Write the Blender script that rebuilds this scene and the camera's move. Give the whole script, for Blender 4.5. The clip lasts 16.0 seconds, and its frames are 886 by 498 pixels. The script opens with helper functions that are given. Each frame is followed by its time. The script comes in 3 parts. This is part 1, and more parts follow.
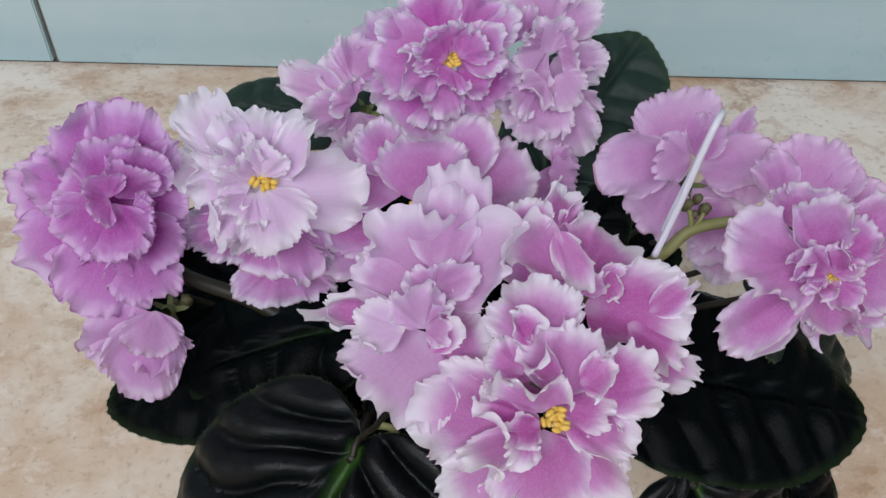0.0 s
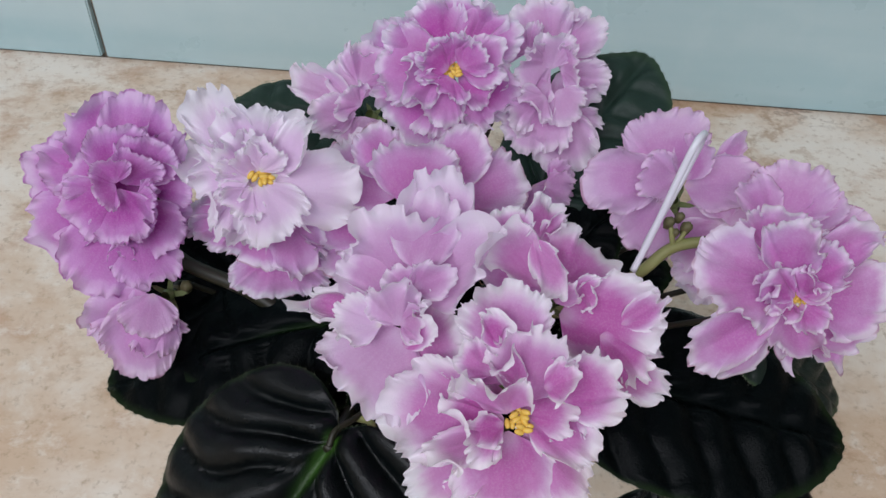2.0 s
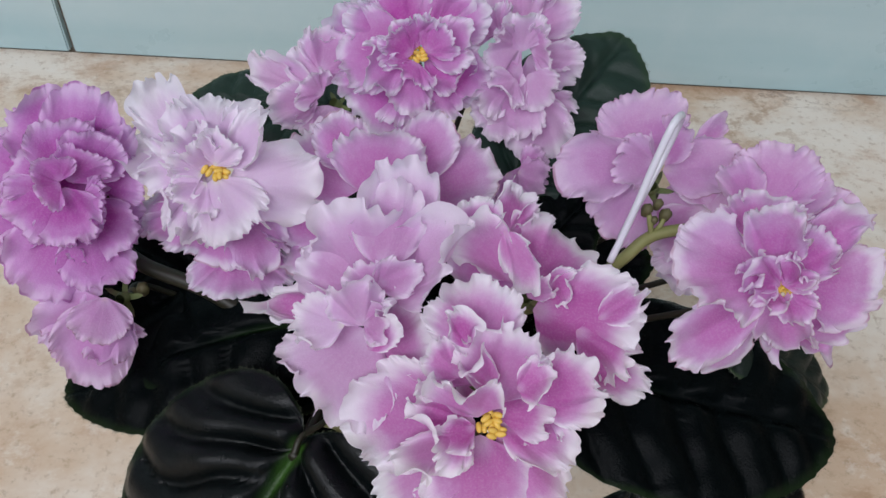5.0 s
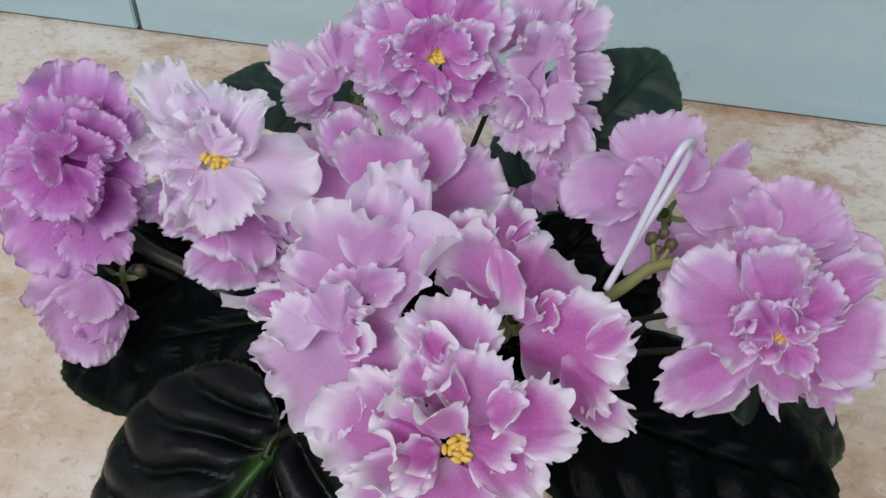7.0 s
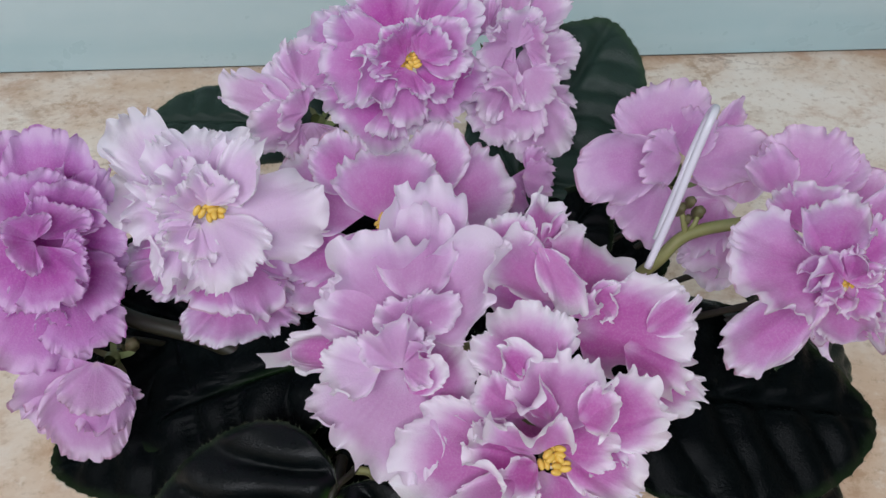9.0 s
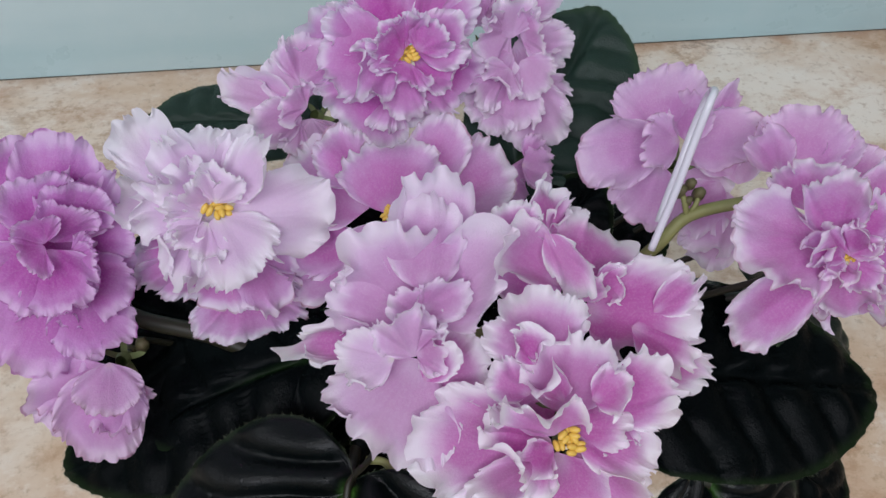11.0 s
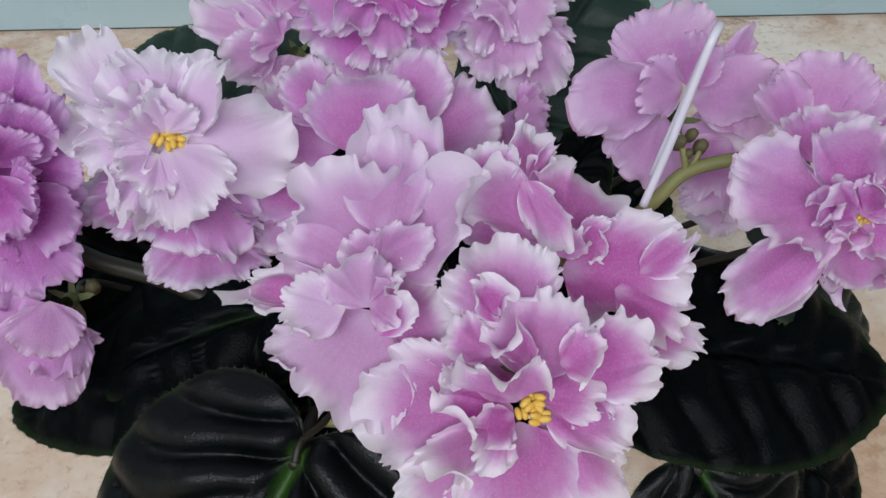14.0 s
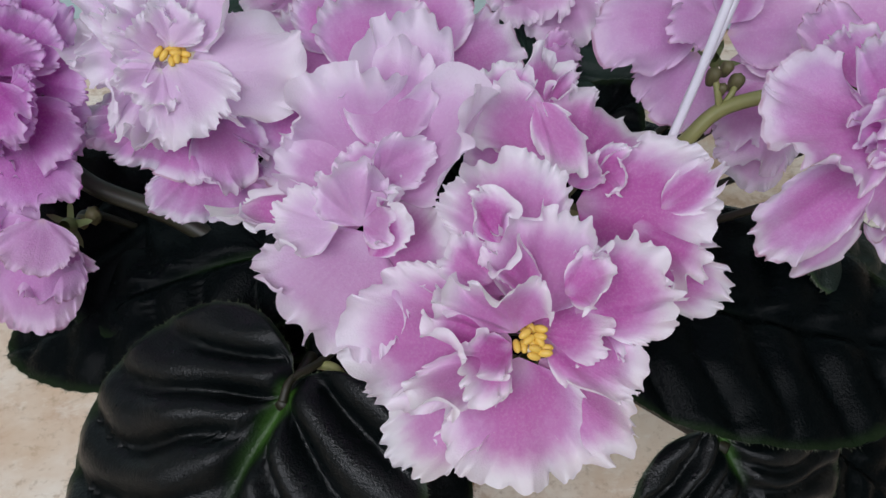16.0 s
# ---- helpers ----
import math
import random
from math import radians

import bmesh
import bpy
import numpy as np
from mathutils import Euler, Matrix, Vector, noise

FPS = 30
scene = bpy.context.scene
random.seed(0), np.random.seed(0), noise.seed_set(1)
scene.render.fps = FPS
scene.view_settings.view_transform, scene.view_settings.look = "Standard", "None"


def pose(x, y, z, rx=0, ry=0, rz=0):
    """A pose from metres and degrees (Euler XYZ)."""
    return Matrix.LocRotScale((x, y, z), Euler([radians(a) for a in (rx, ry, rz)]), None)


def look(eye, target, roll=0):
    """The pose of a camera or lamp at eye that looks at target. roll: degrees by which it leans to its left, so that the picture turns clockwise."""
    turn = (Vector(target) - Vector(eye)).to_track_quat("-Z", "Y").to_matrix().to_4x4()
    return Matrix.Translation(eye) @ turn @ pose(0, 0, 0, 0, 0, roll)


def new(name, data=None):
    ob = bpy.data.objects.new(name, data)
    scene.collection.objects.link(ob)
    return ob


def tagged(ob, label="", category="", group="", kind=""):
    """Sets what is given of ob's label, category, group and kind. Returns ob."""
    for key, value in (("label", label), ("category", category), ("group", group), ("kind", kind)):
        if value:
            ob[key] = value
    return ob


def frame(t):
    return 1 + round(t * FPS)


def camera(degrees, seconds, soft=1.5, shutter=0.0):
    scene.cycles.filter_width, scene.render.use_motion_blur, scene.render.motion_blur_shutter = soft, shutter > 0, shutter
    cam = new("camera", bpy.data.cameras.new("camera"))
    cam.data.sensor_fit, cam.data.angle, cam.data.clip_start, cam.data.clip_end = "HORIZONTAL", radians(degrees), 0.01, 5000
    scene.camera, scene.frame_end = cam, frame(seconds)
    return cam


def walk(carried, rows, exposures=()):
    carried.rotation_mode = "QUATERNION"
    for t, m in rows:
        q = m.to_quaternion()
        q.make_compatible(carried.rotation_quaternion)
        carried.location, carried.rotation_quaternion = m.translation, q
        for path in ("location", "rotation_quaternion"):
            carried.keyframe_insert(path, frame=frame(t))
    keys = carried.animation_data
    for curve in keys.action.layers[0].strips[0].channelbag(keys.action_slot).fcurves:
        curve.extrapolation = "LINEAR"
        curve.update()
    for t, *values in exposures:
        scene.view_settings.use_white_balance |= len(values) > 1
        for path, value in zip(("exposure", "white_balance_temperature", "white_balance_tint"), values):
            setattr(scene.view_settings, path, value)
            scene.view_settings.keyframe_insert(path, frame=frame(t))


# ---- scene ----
cam = camera(53.81, 16.0)
# seconds, place in metres, turn in degrees
ROWS = [
    (0.00, 0.0000, 0.0000, 0.4250, 43.75, -1.63, 0.02),
    (0.50, -0.0022, -0.0024, 0.4306, 43.89, -1.56, 0.13),
    (1.00, -0.0133, -0.0056, 0.4282, 43.88, -1.79, 0.04),
    (1.50, 0.0185, -0.0107, 0.4313, 44.41, -2.00, 4.94),
    (2.00, 0.0202, -0.0084, 0.4295, 44.58, -1.89, 4.70),
    (2.50, 0.0233, -0.0065, 0.4282, 44.79, -1.74, 4.69),
    (3.00, 0.0266, -0.0027, 0.4269, 44.52, -1.82, 3.92),
    (3.50, 0.0284, 0.0005, 0.4275, 44.37, -1.56, 3.44),
    (4.00, 0.0260, 0.0023, 0.4211, 44.24, -1.40, 3.03),
    (6.50, 0.0421, 0.0078, 0.4178, 43.83, -1.58, 7.55),
    (7.00, 0.0496, 0.0152, 0.4151, 43.89, -1.68, 10.27),
    (7.50, 0.0420, 0.0231, 0.4110, 43.42, -1.18, 9.91),
    (8.00, 0.0374, 0.0210, 0.4042, 43.14, -1.09, 9.53),
    (8.50, 0.0205, 0.0301, 0.4095, 42.81, -1.17, 0.18),
    (9.00, -0.0038, 0.0273, 0.4134, 42.76, -1.34, -4.49),
    (9.50, -0.0118, 0.0244, 0.4136, 42.63, -1.11, -6.54),
    (10.00, -0.0111, 0.0222, 0.4167, 42.63, -0.99, -6.46),
    (12.50, -0.0109, 0.0330, 0.4097, 42.30, -0.50, -7.23),
    (13.00, -0.0024, 0.0351, 0.4096, 42.05, -0.71, -5.44),
    (13.50, 0.0015, 0.0332, 0.3995, 41.30, -0.85, -3.27),
    (14.00, 0.0094, 0.0302, 0.3903, 41.68, -0.66, -2.95),
    (14.50, 0.0126, 0.0294, 0.3786, 42.38, -0.19, -2.31),
    (15.00, 0.0215, 0.0270, 0.3699, 42.96, -0.23, -0.47),
    (15.50, 0.0247, 0.0235, 0.3647, 43.71, -0.23, 1.33),
    (16.00, 0.0225, 0.0204, 0.3603, 44.36, 0.09, 1.78),
]
walk(cam, [(t, pose(x, y, z, rx, ry, rz)) for t, x, y, z, rx, ry, rz in ROWS])

# ---- light: a cloudy sky and daylight through the window behind the camera ----
WALL_Y, JOINT_X = 0.6092, -0.3075
world = bpy.data.worlds.new("overcast")
scene.world = world
world.use_nodes = True
wn = world.node_tree.nodes
sky = wn.new("ShaderNodeTexSky")
sky.sky_type, sky.sun_disc = "NISHITA", False
sky.sun_elevation, sky.sun_rotation = radians(50), radians(200)
world.node_tree.links.new(sky.outputs[0], wn["Background"].inputs[0])
wn["Background"].inputs[1].default_value = 0.10


def window_light(name, at, target, width, height, watts, colour):
    lamp = bpy.data.lights.new(name, "AREA")
    lamp.shape, lamp.size, lamp.size_y, lamp.energy, lamp.color = "RECTANGLE", width, height, watts, colour
    ob = new(name, lamp)
    ob.matrix_world = look(at, target)
    return ob


window_light("window_daylight", (-0.50, -1.40, 1.84), (0.0, 0.25, 0.2), 2.0, 0.8, 88, (0.91, 0.92, 1.0))
scene.view_settings.exposure = -0.83


# ---- materials ----
class Mat:
    """A small helper around one node material."""

    def __init__(self, name):
        self.mat = bpy.data.materials.new(name)
        self.mat.use_nodes = True
        self.nodes, self.links = self.mat.node_tree.nodes, self.mat.node_tree.links
        self.bsdf = self.nodes["Principled BSDF"]
        self.out = self.nodes["Material Output"]

    def node(self, kind, **values):
        n = self.nodes.new(kind)
        for key, value in values.items():
            n.inputs[key].default_value = value
        return n

    def link(self, a, b):
        self.links.new(a, b)

    def math(self, op, a, b=0.0, c=0.0):
        n = self.nodes.new("ShaderNodeMath")
        n.operation = op
        for i, v in enumerate((a, b, c)):
            if hasattr(v, "is_linked"):
                self.link(v, n.inputs[i])
            else:
                n.inputs[i].default_value = v
        return n.outputs[0]

    def step(self, v, lo, hi):
        n = self.nodes.new("ShaderNodeMapRange")
        n.interpolation_type = "SMOOTHSTEP"
        self.link(v, n.inputs[0])
        n.inputs[1].default_value, n.inputs[2].default_value = lo, hi
        return n.outputs[0]

    def mix(self, fac, a, b):
        n = self.nodes.new("ShaderNodeMix")
        n.data_type = "RGBA"
        for v, i in ((fac, 0), (a, 6), (b, 7)):
            if hasattr(v, "is_linked"):
                self.link(v, n.inputs[i])
            else:
                n.inputs[i].default_value = v if i == 0 else (*v[:3], 1)
        return n.outputs[2]

    def noise(self, scale, detail=3.0, rough=0.5, vector=None, distortion=0.0):
        n = self.node("ShaderNodeTexNoise", Scale=scale, Detail=detail, Roughness=rough, Distortion=distortion)
        self.link(vector if vector is not None else self.coords(), n.inputs["Vector"])
        return n.outputs[0]

    def coords(self, which="Object"):
        return self.nodes.new("ShaderNodeTexCoord").outputs[which]

    def scaled(self, vector, scale):
        n = self.nodes.new("ShaderNodeMapping")
        n.inputs["Scale"].default_value = scale
        self.link(vector, n.inputs["Vector"])
        return n.outputs[0]

    def bump(self, height, strength, distance):
        n = self.node("ShaderNodeBump", Strength=strength, Distance=distance)
        self.link(height, n.inputs["Height"])
        self.link(n.outputs[0], self.bsdf.inputs["Normal"])

    def set(self, **values):
        for key, value in values.items():
            self.bsdf.inputs[key.replace("_", " ")].default_value = value
        return self


def petal_material(name, heart, body, margin, throat, start, lip=None):
    """heart: the deep middle of the petal; margin: its frilled rim, from start outwards; throat: next to the stamens,
    deepened in pink and frilly for light bounced in the recess; lip: a worn edge.
    """
    m = Mat(name)
    uv = m.coords("UV")
    sep = m.nodes.new("ShaderNodeSeparateXYZ")
    m.link(uv, sep.inputs[0])
    u, v = sep.outputs[0], sep.outputs[1]
    info = m.nodes.new("ShaderNodeObjectInfo")
    shift = m.nodes.new("ShaderNodeCombineXYZ")
    m.link(m.math("MULTIPLY", info.outputs["Random"], 37.0), shift.inputs[0])
    add = m.nodes.new("ShaderNodeVectorMath")
    m.link(uv, add.inputs[0])
    m.link(shift.outputs[0], add.inputs[1])
    streak = m.noise(1.0, 4.0, 0.6, m.scaled(add.outputs[0], (34, 1.6, 1)))
    veins = m.noise(1.0, 3.0, 0.65, m.scaled(add.outputs[0], (80, 2.5, 1)))
    cloud = m.noise(1.0, 3.0, 0.55, m.scaled(add.outputs[0], (4, 3, 1)))
    side = m.math("ABSOLUTE", m.math("SUBTRACT", u, 0.5))
    # deep colour in a soft blot along the petal's middle, paler towards the sides
    outward = m.math("ADD", m.math("ADD", v, m.math("MULTIPLY", side, 0.45)), m.math("MULTIPLY", m.math("SUBTRACT", cloud, 0.5), 0.55))
    blot = m.math("MULTIPLY", m.step(v, 0.02, 0.30), m.math("SUBTRACT", 1.0, m.step(outward, 0.50, 1.0)))
    blot = m.math("MULTIPLY", blot, m.math("ADD", 0.55, m.math("MULTIPLY", info.outputs["Random"], 0.45)))
    blot = m.math("MULTIPLY", blot, m.math("ADD", 0.8, m.math("MULTIPLY", streak, 0.45)))
    colour = m.mix(m.math("MINIMUM", blot, 1.0), body, heart)
    colour = m.mix(m.math("MULTIPLY", m.step(veins, 0.5, 0.78), 0.12), colour, heart)
    # Throat tint; in pink and frilly its depth stands for light bounced between petals.
    colour = m.mix(m.math("MULTIPLY", m.math("SUBTRACT", 1.0, m.step(v, 0.02, 0.16)), 0.6), colour, throat)
    rim = m.step(m.math("ADD", v, m.math("MULTIPLY", m.math("SUBTRACT", m.noise(1.0, 3.0, 0.6, m.scaled(add.outputs[0], (16, 4, 1))), 0.5), 0.16)), start, 0.95)
    colour = m.mix(rim, colour, margin)
    if lip:
        # a thin, worn, darker line along parts of the edge
        worn = m.math("MULTIPLY", m.step(v, 0.962, 0.985), m.step(m.noise(1.0, 3.0, 0.6, m.scaled(add.outputs[0], (9, 1, 1))), 0.46, 0.58))
        colour = m.mix(m.math("MULTIPLY", worn, 0.75), colour, lip)
    # Fine pale specks: petal grain, with its sparkle put into the colour.
    colour = m.mix(m.math("MULTIPLY", m.step(m.noise(1500.0, 2.0, 0.6), 0.42, 0.72), 0.09), colour, (0.98, 0.95, 0.98))
    m.link(colour, m.bsdf.inputs["Base Color"])
    m.set(Roughness=0.5, Sheen_Weight=0.12, Sheen_Roughness=0.5)
    m.bsdf.inputs["Specular IOR Level"].default_value = 0.3
    grain = m.math("ADD", m.math("MULTIPLY", veins, 0.5), m.math("ADD", m.math("MULTIPLY", m.noise(900.0, 2.0), 0.4), m.math("MULTIPLY", m.noise(2100.0, 2.0), 0.9)))
    m.bump(grain, 0.42, 0.0006)
    lucent = m.nodes.new("ShaderNodeBsdfTranslucent")
    m.link(colour, lucent.inputs[0])
    blend = m.nodes.new("ShaderNodeMixShader")
    blend.inputs[0].default_value = 0.44
    m.link(m.bsdf.outputs[0], blend.inputs[1])
    m.link(lucent.outputs[0], blend.inputs[2])
    m.link(blend.outputs[0], m.out.inputs[0])
    return m.mat


PETALS = {
    "pale": petal_material("petal_pale", (0.78, 0.55, 0.79), (0.87, 0.74, 0.88), (0.95, 0.91, 0.96), (0.84, 0.84, 0.70), 0.66),
    "pink": petal_material("petal_pink", (0.58, 0.13, 0.48), (0.71, 0.44, 0.72), (0.90, 0.80, 0.92), (0.62, 0.22, 0.52), 0.80, (0.50, 0.24, 0.36)),
    "frilly": petal_material("petal_frilly", (0.59, 0.14, 0.47), (0.74, 0.46, 0.73), (0.97, 0.94, 0.98), (0.66, 0.36, 0.54), 0.66),
    "lilac": petal_material("petal_lilac", (0.61, 0.25, 0.57), (0.74, 0.50, 0.75), (0.84, 0.64, 0.84), (0.74, 0.52, 0.60), 0.82, (0.46, 0.20, 0.33)),
    "soft": petal_material("petal_soft", (0.65, 0.33, 0.61), (0.79, 0.58, 0.80), (0.93, 0.84, 0.94), (0.68, 0.44, 0.64), 0.72),
    "purple": petal_material("petal_purple", (0.54, 0.09, 0.47), (0.69, 0.35, 0.70), (0.82, 0.58, 0.84), (0.60, 0.24, 0.54), 0.80, (0.45, 0.09, 0.42)),
    "deep": petal_material("petal_deep", (0.59, 0.11, 0.49), (0.72, 0.41, 0.72), (0.92, 0.84, 0.95), (0.58, 0.17, 0.46), 0.78),
}


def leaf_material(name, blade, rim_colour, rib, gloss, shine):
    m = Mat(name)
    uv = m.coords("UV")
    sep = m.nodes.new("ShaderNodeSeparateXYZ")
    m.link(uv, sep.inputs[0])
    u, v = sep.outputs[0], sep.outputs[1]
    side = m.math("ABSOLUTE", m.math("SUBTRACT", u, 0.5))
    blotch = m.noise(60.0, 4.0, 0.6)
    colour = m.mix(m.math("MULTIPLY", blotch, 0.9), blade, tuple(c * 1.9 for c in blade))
    near_rib = m.math("MULTIPLY", m.math("SUBTRACT", 1.0, m.step(m.math("ADD", side, m.math("MULTIPLY", v, 0.03)), 0.0, 0.042)), m.math("SUBTRACT", 1.0, m.step(v, 0.05, 0.42)))
    near_rib = m.math("MULTIPLY", near_rib, m.math("ADD", 0.35, m.math("MULTIPLY", m.noise(320.0, 4.0, 0.7), 0.9)))
    colour = m.mix(near_rib, colour, rib)
    colour = m.mix(m.math("MULTIPLY", m.step(m.math("ADD", v, m.math("MULTIPLY", m.math("SUBTRACT", blotch, 0.5), 0.08)), 0.93, 1.0), 0.8), colour, rim_colour)
    m.link(colour, m.bsdf.inputs["Base Color"])
    hair = m.noise(1500.0, 2.0, 0.7)
    m.link(m.math("ADD", gloss, m.math("MULTIPLY", m.noise(350.0, 3.0), 0.20)), m.bsdf.inputs["Roughness"])
    m.bsdf.inputs["Specular IOR Level"].default_value = shine
    m.bump(m.math("ADD", m.math("MULTIPLY", hair, 1.0), m.math("MULTIPLY", m.noise(420.0, 4.0, 0.65), 0.7)), 0.4, 0.0007)
    return m.mat


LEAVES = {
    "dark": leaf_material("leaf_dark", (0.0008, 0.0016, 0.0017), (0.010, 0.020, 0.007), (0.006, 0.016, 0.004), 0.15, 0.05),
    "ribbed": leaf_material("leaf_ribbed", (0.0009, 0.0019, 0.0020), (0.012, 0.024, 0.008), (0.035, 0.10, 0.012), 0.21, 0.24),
    "grey": leaf_material("leaf_grey", (0.006, 0.011, 0.008), (0.03, 0.055, 0.02), (0.05, 0.11, 0.02), 0.26, 0.2),
    "green": leaf_material("leaf_green", (0.010, 0.022, 0.016), (0.025, 0.05, 0.025), (0.04, 0.08, 0.03), 0.30, 0.2),
}


def plain(name, colour, rough, scale=200.0, amount=0.3, bump=0.3):
    m = Mat(name)
    n = m.noise(scale, 4.0, 0.6)
    m.link(m.mix(m.math("MULTIPLY", n, amount), colour, tuple(c * 0.55 for c in colour)), m.bsdf.inputs["Base Color"])
    m.set(Roughness=rough)
    m.bump(n, bump, 0.0005)
    return m


STALK = plain("stalk_green", (0.25, 0.26, 0.09), 0.5, 300.0, 0.7).mat
# Olive-brown taken nearly to black: the flowers' deep shade is in this colour.
STALK_SHADED = plain("stalk_brown_shaded", (0.016, 0.015, 0.005), 0.5, 300.0, 0.7).mat
BUD = plain("bud_green", (0.12, 0.11, 0.045), 0.6, 500.0, 0.9).mat
ANTHER = plain("anther_yellow", (0.78, 0.51, 0.09), 0.45, 600.0, 0.35).mat
SEPAL = plain("sepal_green", (0.12, 0.16, 0.05), 0.6, 400.0, 0.6).mat
PLASTIC = plain("white_plastic", (0.80, 0.80, 0.86), 0.3, 90.0, 0.1, 0.05).set(Transmission_Weight=0.25).mat
CLAY = plain("clay", (0.32, 0.15, 0.07), 0.8, 80.0, 0.5).mat
SOIL = plain("soil", (0.03, 0.022, 0.015), 0.95, 250.0, 0.8, 1.0).mat
PAINT = plain("wall_paint", (0.46, 0.46, 0.46), 0.7, 6.0, 0.12, 0.1).mat
GROUT = plain("joint_grey", (0.42, 0.36, 0.29), 0.85, 120.0, 0.6).mat


def table_material():
    """Beige stone-look worktop with pale clouds, rust veins and fine specks."""
    m = Mat("worktop_stone")
    c = m.coords()
    wide = m.noise(5.0, 6.0, 0.66, m.scaled(c, (0.9, 1.2, 1)), 0.3)
    cloud = m.noise(17.0, 7.0, 0.70, m.scaled(c, (0.9, 1.2, 1)), 0.3)
    speck = m.noise(150.0, 5.0, 0.7)
    colour = m.mix(m.step(wide, 0.38, 0.64), (0.64, 0.47, 0.33), (0.84, 0.76, 0.66))
    colour = m.mix(m.math("MULTIPLY", m.step(cloud, 0.50, 0.66), 0.7), colour, (0.52, 0.32, 0.20))
    colour = m.mix(m.math("MULTIPLY", m.step(cloud, 0.48, 0.25), 0.6), colour, (0.84, 0.80, 0.72))
    small = m.noise(45.0, 7.0, 0.72, m.scaled(c, (0.9, 1.15, 1)), 0.2)
    patchy = m.math("MULTIPLY", m.step(small, 0.50, 0.62), m.step(m.noise(7.0, 4.0), 0.42, 0.60))
    colour = m.mix(m.math("MULTIPLY", patchy, 0.6), colour, (0.40, 0.23, 0.12))
    colour = m.mix(m.math("MULTIPLY", m.step(small, 0.46, 0.34), 0.4), colour, (0.86, 0.81, 0.73))
    vein = m.math("ABSOLUTE", m.math("SUBTRACT", m.noise(9.0, 8.0, 0.7, m.scaled(c, (0.8, 1.7, 1)), 0.5), 0.5))
    vein = m.math("MULTIPLY", m.math("SUBTRACT", 1.0, m.step(vein, 0.0, 0.022)), m.step(m.noise(5.0, 3.0), 0.55, 0.72))
    colour = m.mix(m.math("MULTIPLY", vein, 0.8), colour, (0.20, 0.10, 0.045))
    colour = m.mix(m.math("MULTIPLY", m.step(speck, 0.52, 0.70), 0.5), colour, (0.36, 0.23, 0.13))
    m.link(colour, m.bsdf.inputs["Base Color"])
    m.link(m.math("ADD", 0.34, m.math("MULTIPLY", cloud, 0.25)), m.bsdf.inputs["Roughness"])
    m.bump(m.math("ADD", m.math("MULTIPLY", speck, 0.4), cloud), 0.12, 0.001)
    return m.mat


def tile_material():
    """Pale aqua glazed panel, faintly streaked."""
    m = Mat("aqua_panel")
    c = m.coords()
    streak = m.noise(3.0, 4.0, 0.55, m.scaled(c, (0.5, 1, 4.0)))
    mottle = m.noise(30.0, 4.0, 0.6)
    colour = m.mix(m.step(streak, 0.3, 0.7), (0.36, 0.52, 0.54), (0.47, 0.60, 0.61))
    colour = m.mix(m.math("MULTIPLY", m.step(mottle, 0.45, 0.75), 0.15), colour, (0.56, 0.66, 0.66))
    m.link(colour, m.bsdf.inputs["Base Color"])
    m.link(m.math("ADD", 0.22, m.math("MULTIPLY", mottle, 0.15)), m.bsdf.inputs["Roughness"])
    m.bump(mottle, 0.06, 0.001)
    return m.mat


TABLE, TILE = table_material(), tile_material()

# ---- building helpers ----
WORLD = {}


def mesh_object(name, bm, material, smooth=True):
    mesh = bpy.data.meshes.new(name)
    bm.to_mesh(mesh)
    bm.free()
    mesh.materials.append(material)
    if smooth:
        mesh.polygons.foreach_set("use_smooth", [True] * len(mesh.polygons))
    return mesh


def thing(name, data, m, label, category, group="", kind=""):
    ob = new(name, data)
    ob.matrix_world = m
    WORLD[ob] = m
    return tagged(ob, label, category, group, kind)


def part(name, mesh, parent, m, label=""):
    """Links a mesh as one part of parent, at the world pose m."""
    ob = new(name, mesh)
    ob.parent = parent
    ob.matrix_parent_inverse = Matrix.Identity(4)
    ob.matrix_basis = WORLD[parent].inverted() @ m
    WORLD[ob] = m
    return tagged(ob, label)


def box(x0, x1, y0, y1, z0, z1, bevel=0.0):
    bm = bmesh.new()
    bmesh.ops.create_cube(bm, size=1.0)
    for v in bm.verts:
        v.co = Vector(((x0 + x1) / 2 + v.co.x * (x1 - x0), (y0 + y1) / 2 + v.co.y * (y1 - y0), (z0 + z1) / 2 + v.co.z * (z1 - z0)))
    if bevel:
        bmesh.ops.bevel(bm, geom=bm.edges[:], offset=bevel, segments=2, affect="EDGES")
    return bm


def structure(name, bm, material, label, category):
    return thing(name, mesh_object(name, bm, material, False), Matrix.Identity(4), label, category, "", "structure")


def grid_faces(bm, rows):
    for a, b in zip(rows, rows[1:]):
        for i in range(len(a) - 1):
            bm.faces.new((a[i], a[i + 1], b[i + 1], b[i]))


